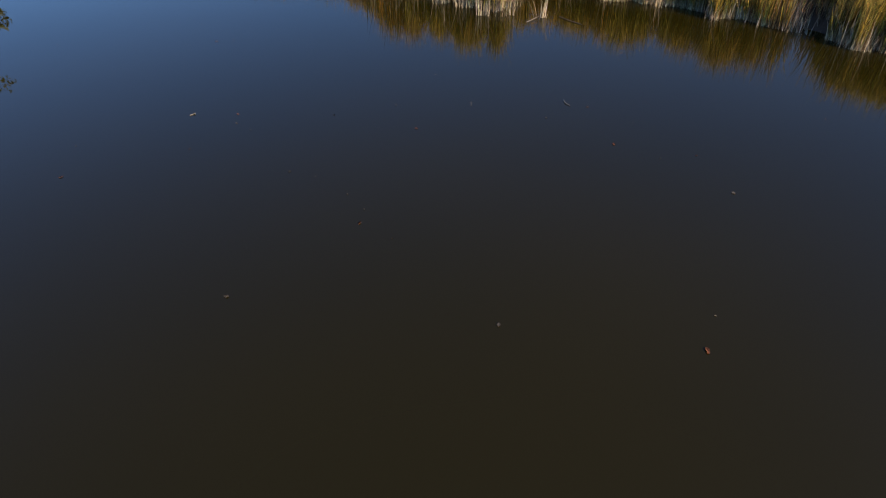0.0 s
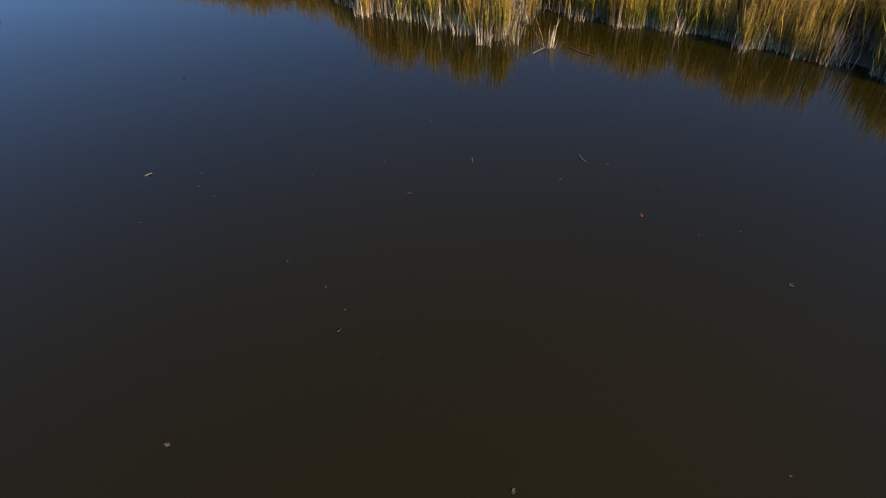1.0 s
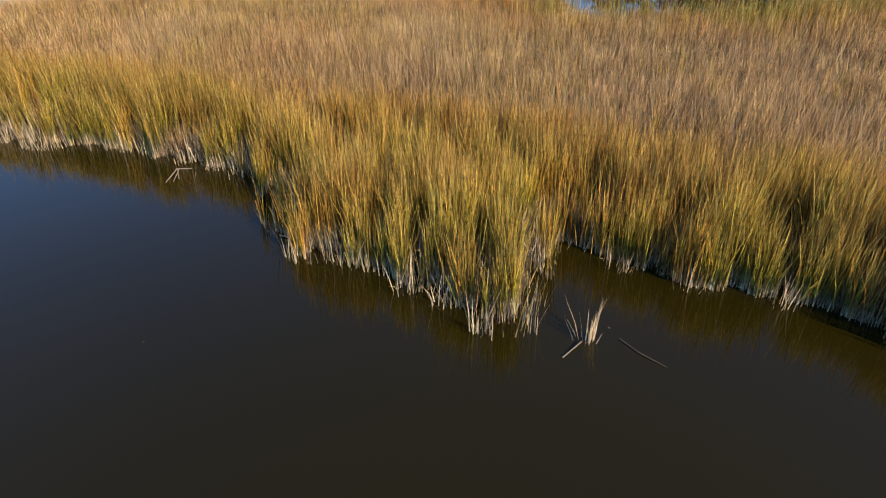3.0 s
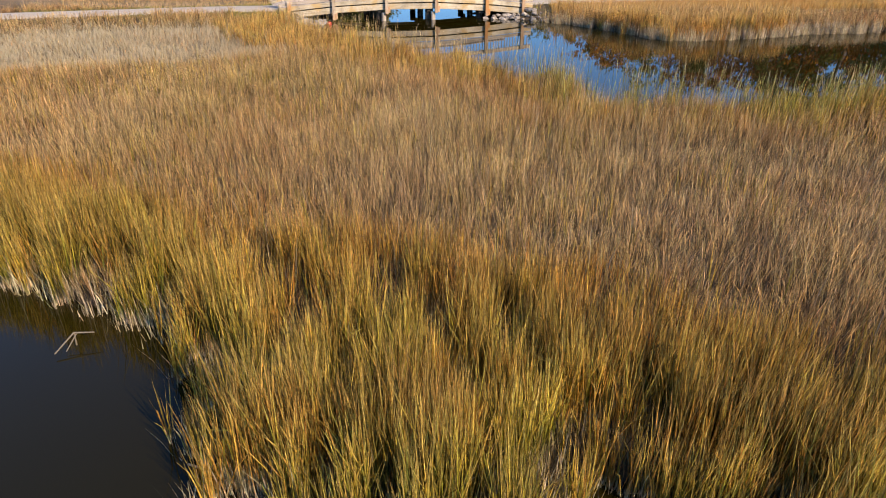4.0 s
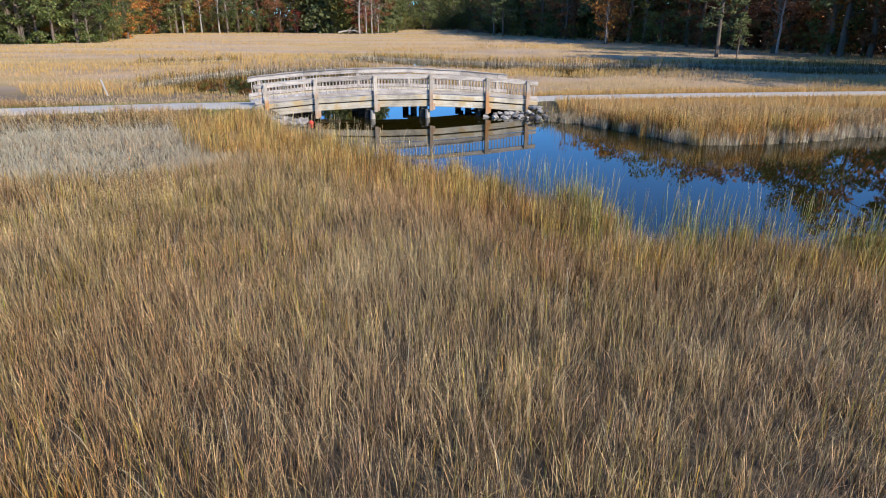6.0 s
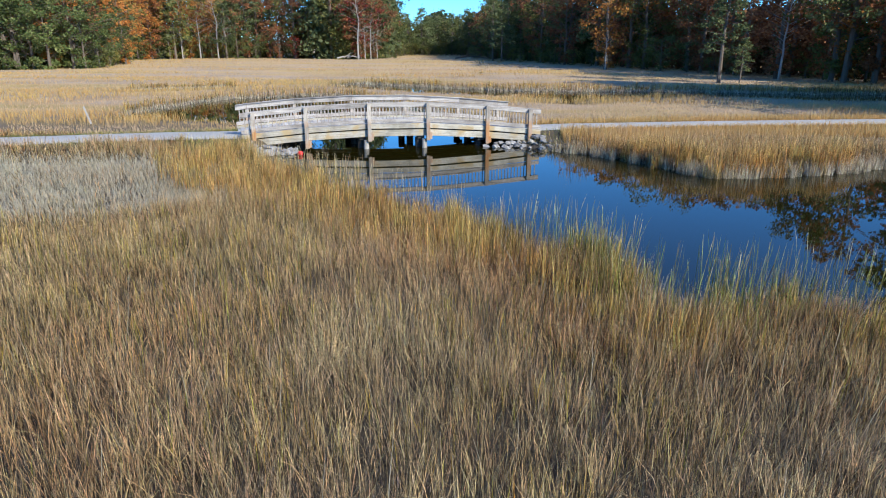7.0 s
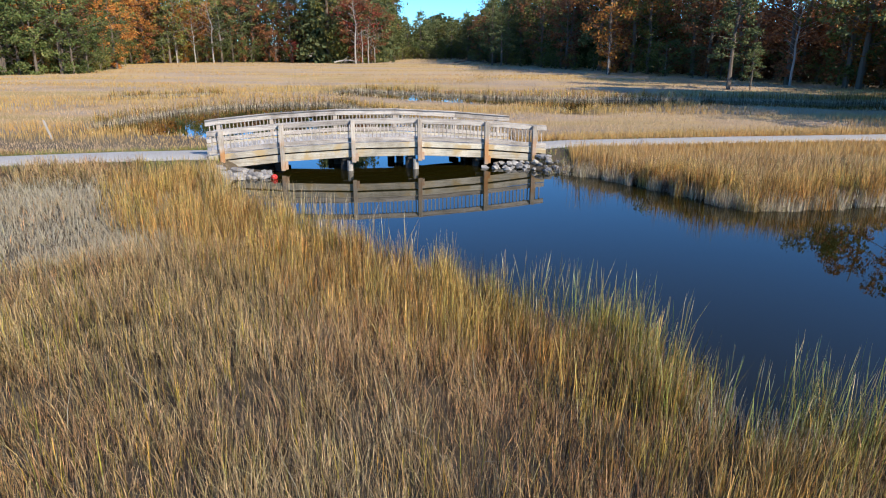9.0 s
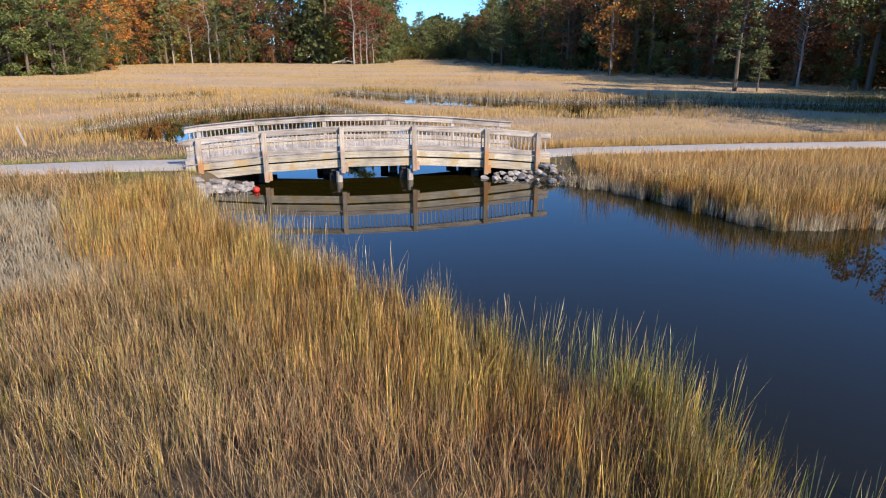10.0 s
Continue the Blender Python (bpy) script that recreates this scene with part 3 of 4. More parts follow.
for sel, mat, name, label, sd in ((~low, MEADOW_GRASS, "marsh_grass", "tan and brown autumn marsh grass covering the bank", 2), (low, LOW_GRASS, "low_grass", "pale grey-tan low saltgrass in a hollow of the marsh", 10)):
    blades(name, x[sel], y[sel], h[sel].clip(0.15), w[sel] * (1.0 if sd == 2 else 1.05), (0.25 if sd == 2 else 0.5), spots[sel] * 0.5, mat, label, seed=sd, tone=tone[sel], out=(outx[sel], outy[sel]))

# thinner growth over the rest of the marsh on both sides
x, y = scatter(300000, -75, 75, -45, 36)
d = shore(x, y)
x, y, d = keep((d > 0.1) & ~in_view(x, y) & (path_dist(x, y) > 1.4) & (rs.rand(len(x)) < np.clip(16 / np.abs(x), 0, 1)), x, y, d)
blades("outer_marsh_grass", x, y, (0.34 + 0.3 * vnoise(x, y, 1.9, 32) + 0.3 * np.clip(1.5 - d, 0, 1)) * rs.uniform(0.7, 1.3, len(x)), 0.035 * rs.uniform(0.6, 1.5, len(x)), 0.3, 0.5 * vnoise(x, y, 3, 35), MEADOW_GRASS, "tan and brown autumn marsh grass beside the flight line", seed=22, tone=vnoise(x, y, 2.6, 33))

# tall cordgrass along the front shore
x, y = scatter(1150000, -17, 14, -12, 3)
d = shore(x, y)
x, y, d = keep((d > 0.03) & (d < 6.5) & in_view(x, y), x, y, d)
deep = tall_band(x, y)
clump = vnoise(x, y, 0.24, 41) * 0.6 + vnoise(x, y, 0.9, 42) * 0.4
ok = rs.rand(len(x)) < np.clip(0.08 + deep / 1.8, 0, 1) * np.clip((clump - 0.46) * 9, 0.012, 1) * np.interp(d, [0, 2.5], [1, 0.8])
x, y, d, clump, deep = keep(ok & (deep > -0.1) & (signed(x, y, CREEK) > 1.5), x, y, d, clump, deep)
h = (0.72 + 0.45 * clump + 0.16 * rs.randn(len(x)).clip(-2, 2)) * np.interp(d, [-0.1, 0.5, 3.4], [0.62, 1.0, 0.84]) * np.interp(deep, [0, 1.5], [0.7, 1.0])
w = 0.0072 * rs.uniform(0.6, 1.6, len(x)) * (1 + 0.03 * np.hypot(x, y))
red = np.clip(1.25 - deep / 2.0, 0, 1) * rs.rand(len(x)) ** 0.7
blades("shore_grass", x, y, h.clip(0.3), w, 0.15, red, SHORE_GRASS, "tall green and golden cordgrass with pale bases at the water", seed=3, tone=(vnoise(x, y, 0.6, 43) * 1.2 - 0.5 + 0.12 * d + 0.2 - 0.25 * np.clip(-x / 3, 0, 1)).clip(0, 1))

# tall golden grass along the creek
x, y = scatter(520000, -12, 14, 1, 20)
d = signed(x, y, CREEK) + 0.5 * (vnoise(x, y, 0.5, 46) - 0.5)
x, y, d = keep((d > -0.02) & (d < 3.6) & in_view(x, y) & bridge_clear(x, y) & (path_dist(x, y) > 1.6) & (y < 19), x, y, d)
clump = vnoise(x, y, 0.3, 41) * 0.55 + vnoise(x, y, 1.1, 42) * 0.45
deep = np.interp(x, [-7, -3, 2.5, 5], [3.4, 3.0, 2.3, 2.1])
ok = rs.rand(len(x)) < np.clip(1.2 - d / deep, 0, 1) * np.clip((clump - 0.36) * 4.5, 0.025, 1) * 0.75
x, y, d, clump = keep(ok & (d < deep), x, y, d, clump)
h = (0.56 + 0.42 * clump + 0.19 * rs.randn(len(x)).clip(-2, 2)) * np.interp(d, [-0.1, 0.3, 3.4], [0.8, 1.0, 0.72])
w = 0.0072 * rs.uniform(0.6, 1.6, len(x)) * (1 + 0.03 * np.hypot(x, y))
green = np.where(y < 11, 1.0, 0.0) * np.clip((x + 0.8) / 3, 0, 1) * np.clip(1.9 - d, 0, 1) * (0.1 + 0.75 * rs.rand(len(x)) ** 1.4)
blades("creek_grass", x, y, h.clip(0.3), w, 0.15, green, BANK_GRASS, "golden brown tall grass lining the creek bank", seed=13, push=(0.02, 0.0), tone=(vnoise(x, y, 0.7, 43) * 1.3 - 0.15).clip(0, 1))

# green and yellow stems scattered through the tan grass
x, y = scatter(26000, -12, 12, -8, 17)
x, y = keep((shore(x, y) > 0.6) & in_view(x, y) & bridge_clear(x, y) & (path_dist(x, y) > 1.6) & (in_patch(x, y) < 0.3) & (vnoise(x, y, 1.3, 61) * 0.6 + vnoise(x, y, 0.35, 62) * 0.4 > 0.5), x, y)
blades("green_stems", x, y, rs.uniform(0.45, 0.85, len(x)), 0.0068 * rs.uniform(0.6, 1.4, len(x)) * (1 + 0.03 * np.hypot(x, y)), 0.12, 0.15 * rs.rand(len(x)), SHORE_GRASS, "yellow-green stems standing among the tan marsh grass", seed=24, tone=0.35 * rs.rand(len(x)))

# long dry straws leaning out of the grass
x, y = scatter(1500, -14, 12, -9, 14)
x, y = keep((shore(x, y) > 0.5) & in_view(x, y) & bridge_clear(x, y) & (path_dist(x, y) > 1.6), x, y)
blades("dry_straws", x, y, rs.uniform(0.55, 1.0, len(x)), 0.0065 * rs.uniform(0.7, 1.3, len(x)), 0.36, 0.1 * rs.rand(len(x)), LOW_GRASS, "long bleached straws leaning out of the marsh grass", seed=16)

# pale dead stalks at the foot of the shore grass, some hanging over the water
x, y = scatter(800000, -24, 24, -13, 21)
d = shore(x, y)
x, y = keep((d > -0.06) & (d < 0.5) & in_view(x, y) & bridge_clear(x, y) & (vnoise(x, y, 0.22, 44) > 0.45), x, y)
blades("dead_stalks", x, y, (0.2 + 0.5 * rs.rand(len(x)) ** 1.4), 0.0085 * rs.uniform(0.6, 1.4, len(x)), 0.2, 0.3 * rs.rand(len(x)), DEAD_STALK, "pale grey dead grass stalks at the waterline", seed=6, push=(0, -0.06))

# tall seeding reeds on the creek bank
x, y = scatter(160000, -7, 16, 2, 19)
d = signed(x, y, CREEK) + 0.4 * (vnoise(x, y, 0.5, 46) - 0.5)
x, y = keep((d > -0.08) & (d < 0.9) & bridge_clear(x, y) & ~((y > 12) & (x > 3)) & (rs.rand(len(x)) < np.where(x > 0.5, 0.36, 0.22) * np.clip((vnoise(x, y, 0.5, 47) - 0.35) * 4, 0.06, 1)), x, y)
blades("creek_reeds", x, y, rs.uniform(0.65, 1.45, len(x)), 0.0058 * rs.uniform(0.7, 1.3, len(x)), 0.12, np.clip((x - 0.5) / 3, 0, 1) * rs.rand(len(x)), REED_GRASS, "tall green-gold reeds with pale seed heads on the creek bank", seed=7, push=(0.03, 0.0), seeds=True)

# right bank and the marsh beyond the path, thinning with distance
n = 200000
r = np.exp(rs.uniform(math.log(14.5), math.log(285), n))
a = rs.uniform(-0.70, 0.68, n)
x, y = r * np.sin(a), r * np.cos(a)
d = shore(x, y)
x, y, d, r = keep((d > -0.05) & ~((y < 21) & (x < 3.5)) & (path_dist(x, y) > 1.3) & bridge_clear(x, y), x, y, d, r)
facing = shore(x, y - 0.8) < d
edge = np.clip(1.2 - d / 1.5, 0, 1) * np.where(facing, 1.0, 0.15)
clump = vnoise(x, y, 0.8, 52)
flat = np.clip((vnoise(x * 0.4, y + 3, 6, 53) * 0.7 + vnoise(x * 0.5, y, 14, 57) * 0.3 - 0.42) * 5, 0, 1)
h = (0.22 + 0.30 * clump) * (1 - 0.45 * flat * (r > 30)) * np.where(r < 26, 1.35, 1.0) * np.where(flat > 0.5, 0.5, 1.1) * np.interp(r, [45, 75, 120], [1.0, 0.6, 0.42]) + 0.5 * edge * (0.5 + clump) + 0.06 * rs.randn(len(x)).clip(-2, 2)
h = np.where((x > -14.5) & (x < -5) & (y < 33) & (d < 5) & ~facing, h * 0.45, h)
w = 0.00058 * r * rs.uniform(0.5, 1.5, len(x))
tone = (vnoise(x * 0.5, y, 5, 54) * 1.1 + 0.25 * rs.rand(len(x)) - 0.15 + 0.3 * (r < 27)).clip(0, 1)
shore_like = (rs.rand(len(x)) < edge)
room = (d > 0.14) | ~shore_like
ragged = ((edge < 0.5) | (vnoise(x, y, 0.45, 55) > 0.42)) & room
x, y, d, r, h, w, tone, flat, shore_like = keep(ragged, x, y, d, r, h, w, tone, flat, shore_like)
for sel, mat, name, label, sd in ((shore_like, BANK_GRASS, "bank_grass", "golden-green cordgrass with grey bases along the far banks", 4), (~shore_like, FAR_GRASS, "distant_marsh_grass", "golden tan marsh grass stretching to the woods", 5)):
    blades(name, x[sel], y[sel], h[sel].clip(0.12), w[sel], (0.09 if sd == 4 else 0.13), (0.12 * rs.rand(sel.sum()) if sd == 4 else flat[sel] * 0.8), mat, label, seed=sd, tone=tone[sel])
bx, by = [], []
for line in (BACK_CREEK, CREEK[33:], LEFT_POOL):
    for (ax, ay), (cx, cy) in zip(line[:-1], line[1:]):
        m = int(210 * math.hypot(cx - ax, cy - ay))
        q = rs.rand(m)
        bx.append(ax + (cx - ax) * q + rs.randn(m) * 0.8)
        by.append(ay + (cy - ay) * q + rs.randn(m) * 0.8)
bx, by = np.concatenate(bx), np.concatenate(by)
bd = shore(bx, by)
bx, by, bd = keep((bd > -0.1) & (by > 27) & (bd < 1.4) & (shore(bx, by - 0.8) < bd), bx, by, bd)
near = bd < 0.4
ax, ay = bx[~near], by[~near]
blades("far_bank_grass", ax, ay, 0.5 + 0.45 * vnoise(ax, ay, 0.8, 56) + 0.1 * rs.randn(len(ax)).clip(-2, 2), 0.00045 * np.hypot(ax, ay) * rs.uniform(0.5, 1.5, len(ax)), 0.16, 0.2 * rs.rand(len(ax)), BANK_GRASS, "green-gold cordgrass standing along the back creek", seed=15)
blades("far_bank_stalks", bx[near], by[near], rs.uniform(0.2, 0.5, near.sum()), 0.0006 * np.hypot(bx[near], by[near]) * rs.uniform(0.6, 1.4, near.sum()), 0.2, 0.3 * rs.rand(near.sum()), DEAD_STALK, "grey dead stalks at the foot of the back creek's grass", seed=18)
px, py = scatter(240000, 3, 24, 12, 22)
pd = shore(px, py)
px, py = keep((pd > -0.15) & (pd < 0.3) & (px > 4.6) & (vnoise(px, py, 0.3, 44) > 0.4), px, py)
blades("bank_stalks", px, py, rs.uniform(0.25, 0.62, len(px)), 0.012 * rs.uniform(0.6, 1.4, len(px)), 0.12, 0.3 * rs.rand(len(px)), DEAD_STALK, "pale grey dead stalks at the foot of the grass across the creek", seed=19)
sel = d < 0.3
blades("bank_stalks", x[sel], y[sel], rs.uniform(0.15, 0.5, sel.sum()), w[sel] * 1.2, 0.3, 0.3 * rs.rand(sel.sum()), DEAD_STALK, "grey dead stalks at the foot of the far banks", seed=8)
# rusty grass that leans over the path's edges, and low growth on the bridge's banks
px, py = scatter(140000, 3, 40, 21, 30)
pd = path_dist(px, py)
px, py, pd = keep((pd > 1.28) & (pd < 3.6) & (shore(px, py) > 0.3) & bridge_clear(px, py) & (rs.rand(len(px)) < np.where(py < 25, 1.0, 0.6) * np.clip(14 / px, 0.3, 1)), px, py, pd)
blades("path_edge_grass", px, py, np.interp(pd, [1.25, 1.9, 3.6], [0.16, 0.5, 0.5]) * rs.uniform(0.7, 1.25, len(px)), 0.016 * rs.uniform(0.5, 1.5, len(px)), 0.22, 0.1 * rs.rand(len(px)), FAR_GRASS, "rusty tan grass leaning over the gravel path's edge", seed=20, tone=(0.35 + 0.7 * vnoise(px, py, 2.2, 58)).clip(0, 1))
px, py = scatter(60000, -20, 5, 17.6, 23.6)
pd = path_dist(px, py)
px, py = keep((pd > np.where(px < 0, 1.2, 0.9)) & (pd < 4) & (shore(px, py) > 0.12) & ((px < -7.7) | (px > 3.0)) & (rs.rand(len(px)) < np.where(px < -10.5, 0.35, np.where(px > 0, 0.15, 0.9))), px, py)
blades("verge_grass", px, py, rs.uniform(0.10, 0.34, len(px)), 0.013 * rs.uniform(0.6, 1.4, len(px)), 0.3, 0.5 * rs.rand(len(px)), REED_GRASS, "low green-tan grass on the banks at the bridge's ends", seed=21, tone=rs.rand(len(px)))
# short green turf beside the path
x, y = scatter(60000, -20, 12, 18, 28)
pd = path_dist(x, y)
x, y = keep((pd > 1.05) & (pd < 2.1) & (shore(x, y) > 0.2) & (rs.rand(len(x)) < np.where(x < 0, 0.9, 0.35)) & ~((x > -8.6) & (x < 3.6)), x, y)
turf = blades("turf", x, y, rs.uniform(0.06, 0.16, len(x)), 0.014 * rs.uniform(0.6, 1.4, len(x)), 0.3, 0 * x, REED_GRASS, "short green turf on the path's shoulders", seed=9)
turf.data.materials[0] = TURF


# ---- woods ----
def tube(bm, a, b, ra, rb, seg=7):
    a, b = Vector(a), Vector(b)
    q = (b - a).to_track_quat("Z", "Y")
    rings = []
    for p, r in ((a, ra), (b, rb)):
        rings.append([bm.verts.new(p + q @ Vector((math.cos(2 * math.pi * k / seg) * r, math.sin(2 * math.pi * k / seg) * r, 0))) for k in range(seg)])
    for k in range(seg):
        bm.faces.new((rings[0][k], rings[0][(k + 1) % seg], rings[1][(k + 1) % seg], rings[1][k]))


def leaf_mesh(name, centres, radii, per, size, mat, rnd, flat=1.0):
    """Many small leaf sprays round clump centres."""
    k = len(centres)
    c = np.repeat(np.array(centres), per, 0)
    rr = np.repeat(np.array(radii), per)
    n = len(c)
    dirs = rnd.randn(n, 3)
    dirs /= np.linalg.norm(dirs, axis=1)[:, None]
    p = c + dirs * (rr * rnd.rand(n) ** 0.45)[:, None] * np.array([1, 1, flat])
    u, v = rnd.randn(n, 3), rnd.randn(n, 3)
    u /= np.linalg.norm(u, axis=1)[:, None]
    v -= u * (u * v).sum(1)[:, None]
    v /= np.linalg.norm(v, axis=1)[:, None]
    s = size * rnd.uniform(0.6, 1.5, n)[:, None]
    q = np.stack([p - u * s, p - v * s * 0.55 + u * s * 0.1, p + u * s, p + v * s * 0.55 - u * s * 0.1], 1)
    loops = np.arange(n * 4)
    return mesh_from(name, q.reshape(-1, 3), loops, np.full(n, 4), mat)


def make_tree(name, kind, tall, seed, leaf, label, category="tree", sprays=1150):
    rnd = np.random.RandomState(seed)
    root = tagged(new(name), label, category, "trees of the surrounding woods")
    bm = bmesh.new()
    segs = 7
    pts = [Vector((0, 0, -0.3))]
    for k in range(1, segs + 1):
        pts.append(Vector((rnd.randn() * 0.012 * tall * (k / segs), rnd.randn() * 0.012 * tall * (k / segs), tall * 0.95 * k / segs)))
    r0 = 0.008 * tall + 0.03 if kind == "bare" else 0.011 * tall + 0.04
    for k in range(segs):
        tube(bm, pts[k], pts[k + 1], r0 * (1 - 0.86 * k / segs), r0 * (1 - 0.86 * (k + 1) / segs))

    def on_trunk(f):
        q = f * segs
        i = min(int(q), segs - 1)
        return pts[i].lerp(pts[i + 1], q - i)

    centres, radii = [], []
    if kind == "pine":
        start, count, reach = 0.24, 28, 0.21
    elif kind == "bare":
        start, count, reach = 0.25, 22, 0.24
    elif kind == "shrub":
        start, count, reach = 0.02, 22, 0.55
    else:
        start, count, reach = 0.06, 30, 0.30
    for k in range(count):
        f = start + (0.98 - start) * (k + rnd.rand() * 0.8) / count
        a = k * 2.4 + rnd.rand()
        shape = math.sin(math.pi * min(1, 0.12 + 0.88 * (1 - (f - start) / (1 - start)))) if kind != "pine" else (1.05 - (f - start) / (1 - start)) * (0.6 + 0.7 * rnd.rand())
        out = tall * reach * max(0.18, shape) * rnd.uniform(0.7, 1.15)
        base = on_trunk(f * 0.93)
        tip = base + Vector((math.cos(a) * out, math.sin(a) * out, out * (0.15 if kind == "pine" else 0.5) + rnd.randn() * 0.1))
        mid = base.lerp(tip, 0.55) + Vector((0, 0, out * 0.06))
        tube(bm, base, mid, r0 * 0.22, r0 * 0.13, 4)
        tube(bm, mid, tip, r0 * 0.13, r0 * 0.04, 3)
        if kind == "bare":
            for _ in range(3):
                e = mid.lerp(tip, rnd.rand()) + Vector(rnd.randn(3) * out * 0.35)
                tube(bm, mid.lerp(tip, rnd.rand()), e, r0 * 0.06, r0 * 0.02, 3)
        else:
            for _ in range(2 if kind == "pine" else 3):
                centres.append(np.array(mid.lerp(tip, rnd.uniform(0.1, 1.05))) + rnd.randn(3) * out * 0.14)
                radii.append(max(0.30, tall * rnd.uniform(0.035, 0.07)))
    part("trunk", bm, PALE_BARK if kind == "bare" else BARK, root)
    if centres:
        per = int(sprays / len(centres))
        crown = new("crown", leaf_mesh("crown", centres, radii, per, (tall * 0.0112 + 0.04) * (1150 / sprays) ** 0.42, leaf, rnd, 0.6 if kind == "pine" else 0.85))
        crown.parent = root
    return root


TREES = {
    "pine": [make_tree("pine_tree", "pine", 15.5, 61, PINE_LEAF, "tall green loblolly pine with a bare lower trunk", sprays=2300), make_tree("pine_tree", "pine", 14.0, 62, PINE_LEAF, "green pine with layered needle clumps at the wood's edge", sprays=2300)],
    "green": [make_tree("broadleaf_tree", "broad", 12.0, 63, GREEN_LEAF, "olive-green broadleaf tree at the wood's edge", sprays=2400)],
    "orange": [make_tree("autumn_tree", "broad", 11.0, 64, ORANGE_LEAF, "orange autumn broadleaf tree at the wood's edge", sprays=2600)],
    "rust": [make_tree("autumn_tree", "broad", 11.5, 65, RUST_LEAF, "rust-brown autumn oak at the wood's edge", sprays=2400)],
    "red": [make_tree("autumn_tree", "broad", 11.0, 73, RED_LEAF, "dark red autumn maple among the pines", sprays=1500)],
    "bare": [make_tree("bare_tree", "bare", 9.5, 66, None, "leafless grey tree with pale branches"), make_tree("bare_tree", "bare", 8.0, 74, None, "dead tree with bleached bare branches")],
    "back_pine": [make_tree("pine_tree", "pine", 15.0, 69, PINE_LEAF, "tall dark green pine deep in the woods", sprays=1500)],
    "back_green": [make_tree("broadleaf_tree", "broad", 12.5, 70, GREEN_LEAF, "olive-green broadleaf tree deep in the woods", sprays=1300)],
    "dense_green": [make_tree("broadleaf_tree", "broad", 12.5, 71, GREEN_LEAF, "full olive-green broadleaf tree close to the marsh", sprays=4200)],
    "dense_rust": [make_tree("autumn_tree", "broad", 11.5, 72, RUST_LEAF, "full rust-brown autumn oak close to the marsh", sprays=4200)],
    "shrub": [make_tree("shrub", "shrub", 3.6, 67, SHRUB_LEAF, "dense dark green shrub at the marsh edge", "shrub", sprays=900), make_tree("shrub", "shrub", 2.6, 68, GREEN_LEAF, "olive green waxy shrub at the marsh edge", "shrub", sprays=900)],
    "juniper": [make_tree("juniper", "shrub", 5.0, 75, JUNIPER_LEAF, "broad feathery green juniper standing forward of the woods", sprays=2400)],
}
used = set()


def plant(kind, x, y, size, rnd):
    protos = TREES[kind]
    k = rnd.randint(len(protos))
    z = float(height(np.array([x]), np.array([y]))[0]) - 0.05
    m = pose(x, y, z, 0, 0, rnd.uniform(0, 360))
    s = size * rnd.uniform(0.85, 1.15)
    key = (kind, k)
    if key in used:
        ob = copy_thing(protos[k], m)
    else:
        used.add(key)
        ob = protos[k]
        ob.matrix_world = m
    wide = rnd.uniform(1.1, 1.4)
    ob.scale = (s * wide, s * wide, s * rnd.uniform(0.92, 1.1))


WOOD_EDGE_LEFT = [(-100, 66), (-66, 95), (-60, 103), (-63, 118), (-78, 142), (-72, 163), (-50, 170), (-36, 165), (-25, 158), (-21, 180), (-18, 206)]
WOOD_EDGE_RIGHT = [(-1, 214), (4, 178), (10.5, 147), (19, 122), (26, 105), (30, 92), (35, 80), (41, 70), (45, 60), (42, 51), (36, 46), (34.5, 38), (35, 27), (41, 14), (55, 0), (76, -14)]


def along(line, f):
    seg = [math.hypot(b[0] - a[0], b[1] - a[1]) for a, b in zip(line[:-1], line[1:])]
    q = f * sum(seg)
    for l, a, b in zip(seg, line[:-1], line[1:]):
        if q <= l:
            t = q / l
            return a[0] + (b[0] - a[0]) * t, a[1] + (b[1] - a[1]) * t, -(b[1] - a[1]) / l, (b[0] - a[0]) / l
        q -= l
    return *line[-1], 0, 1


def left_mix(f):
    if f < 0.36:
        return ["green", "rust", "pine", "orange"]
    if f < 0.56:
        return ["orange", "rust", "orange", "pine", "green"]
    return ["pine", "pine", "pine", "pine", "green", "rust"]


def right_mix(f):
    return ["pine", "pine", "green", "rust"] if f < 0.40 else ["rust", "dense_rust", "pine", "dense_green", "rust"]


rnd = np.random.RandomState(5)
for line, count, choose, size in ((WOOD_EDGE_LEFT, 58, left_mix, 1.5), (WOOD_EDGE_RIGHT, 54, right_mix, 1.4)):
    for row, (back, up) in enumerate(((2.5, 0.9), (8.5, 1.3 if choose is left_mix else 1.05))):
        for k in range(count):
            f = (k + rnd.rand()) / count
            x, y, nx, ny = along(line, f)
            kinds = choose(f)
            kind = kinds[rnd.randint(len(kinds))]
            grow = 1.0 if choose is left_mix else float(np.interp(y, [44, 50, 70, 80, 110, 160, 210], [1.12, 0.8, 0.8, 1.12, 1.12, 0.95, 0.8]))
            plant(kind, x + nx * back + rnd.randn() * 1.4, y + ny * back + rnd.randn() * 1.4, size * up * grow * (0.82 if kind == "pine" and choose is right_mix else 1.0), rnd)
    for k in range(count + 20):
        x, y, nx, ny = along(line, (k + rnd.rand()) / (count + 20))
        plant("shrub", x + nx * 0.6 + rnd.randn() * 0.6, y + ny * 0.6 + rnd.randn() * 0.6, (1.35 if choose is left_mix else 1.05) * rnd.uniform(0.5, 1.3), rnd)
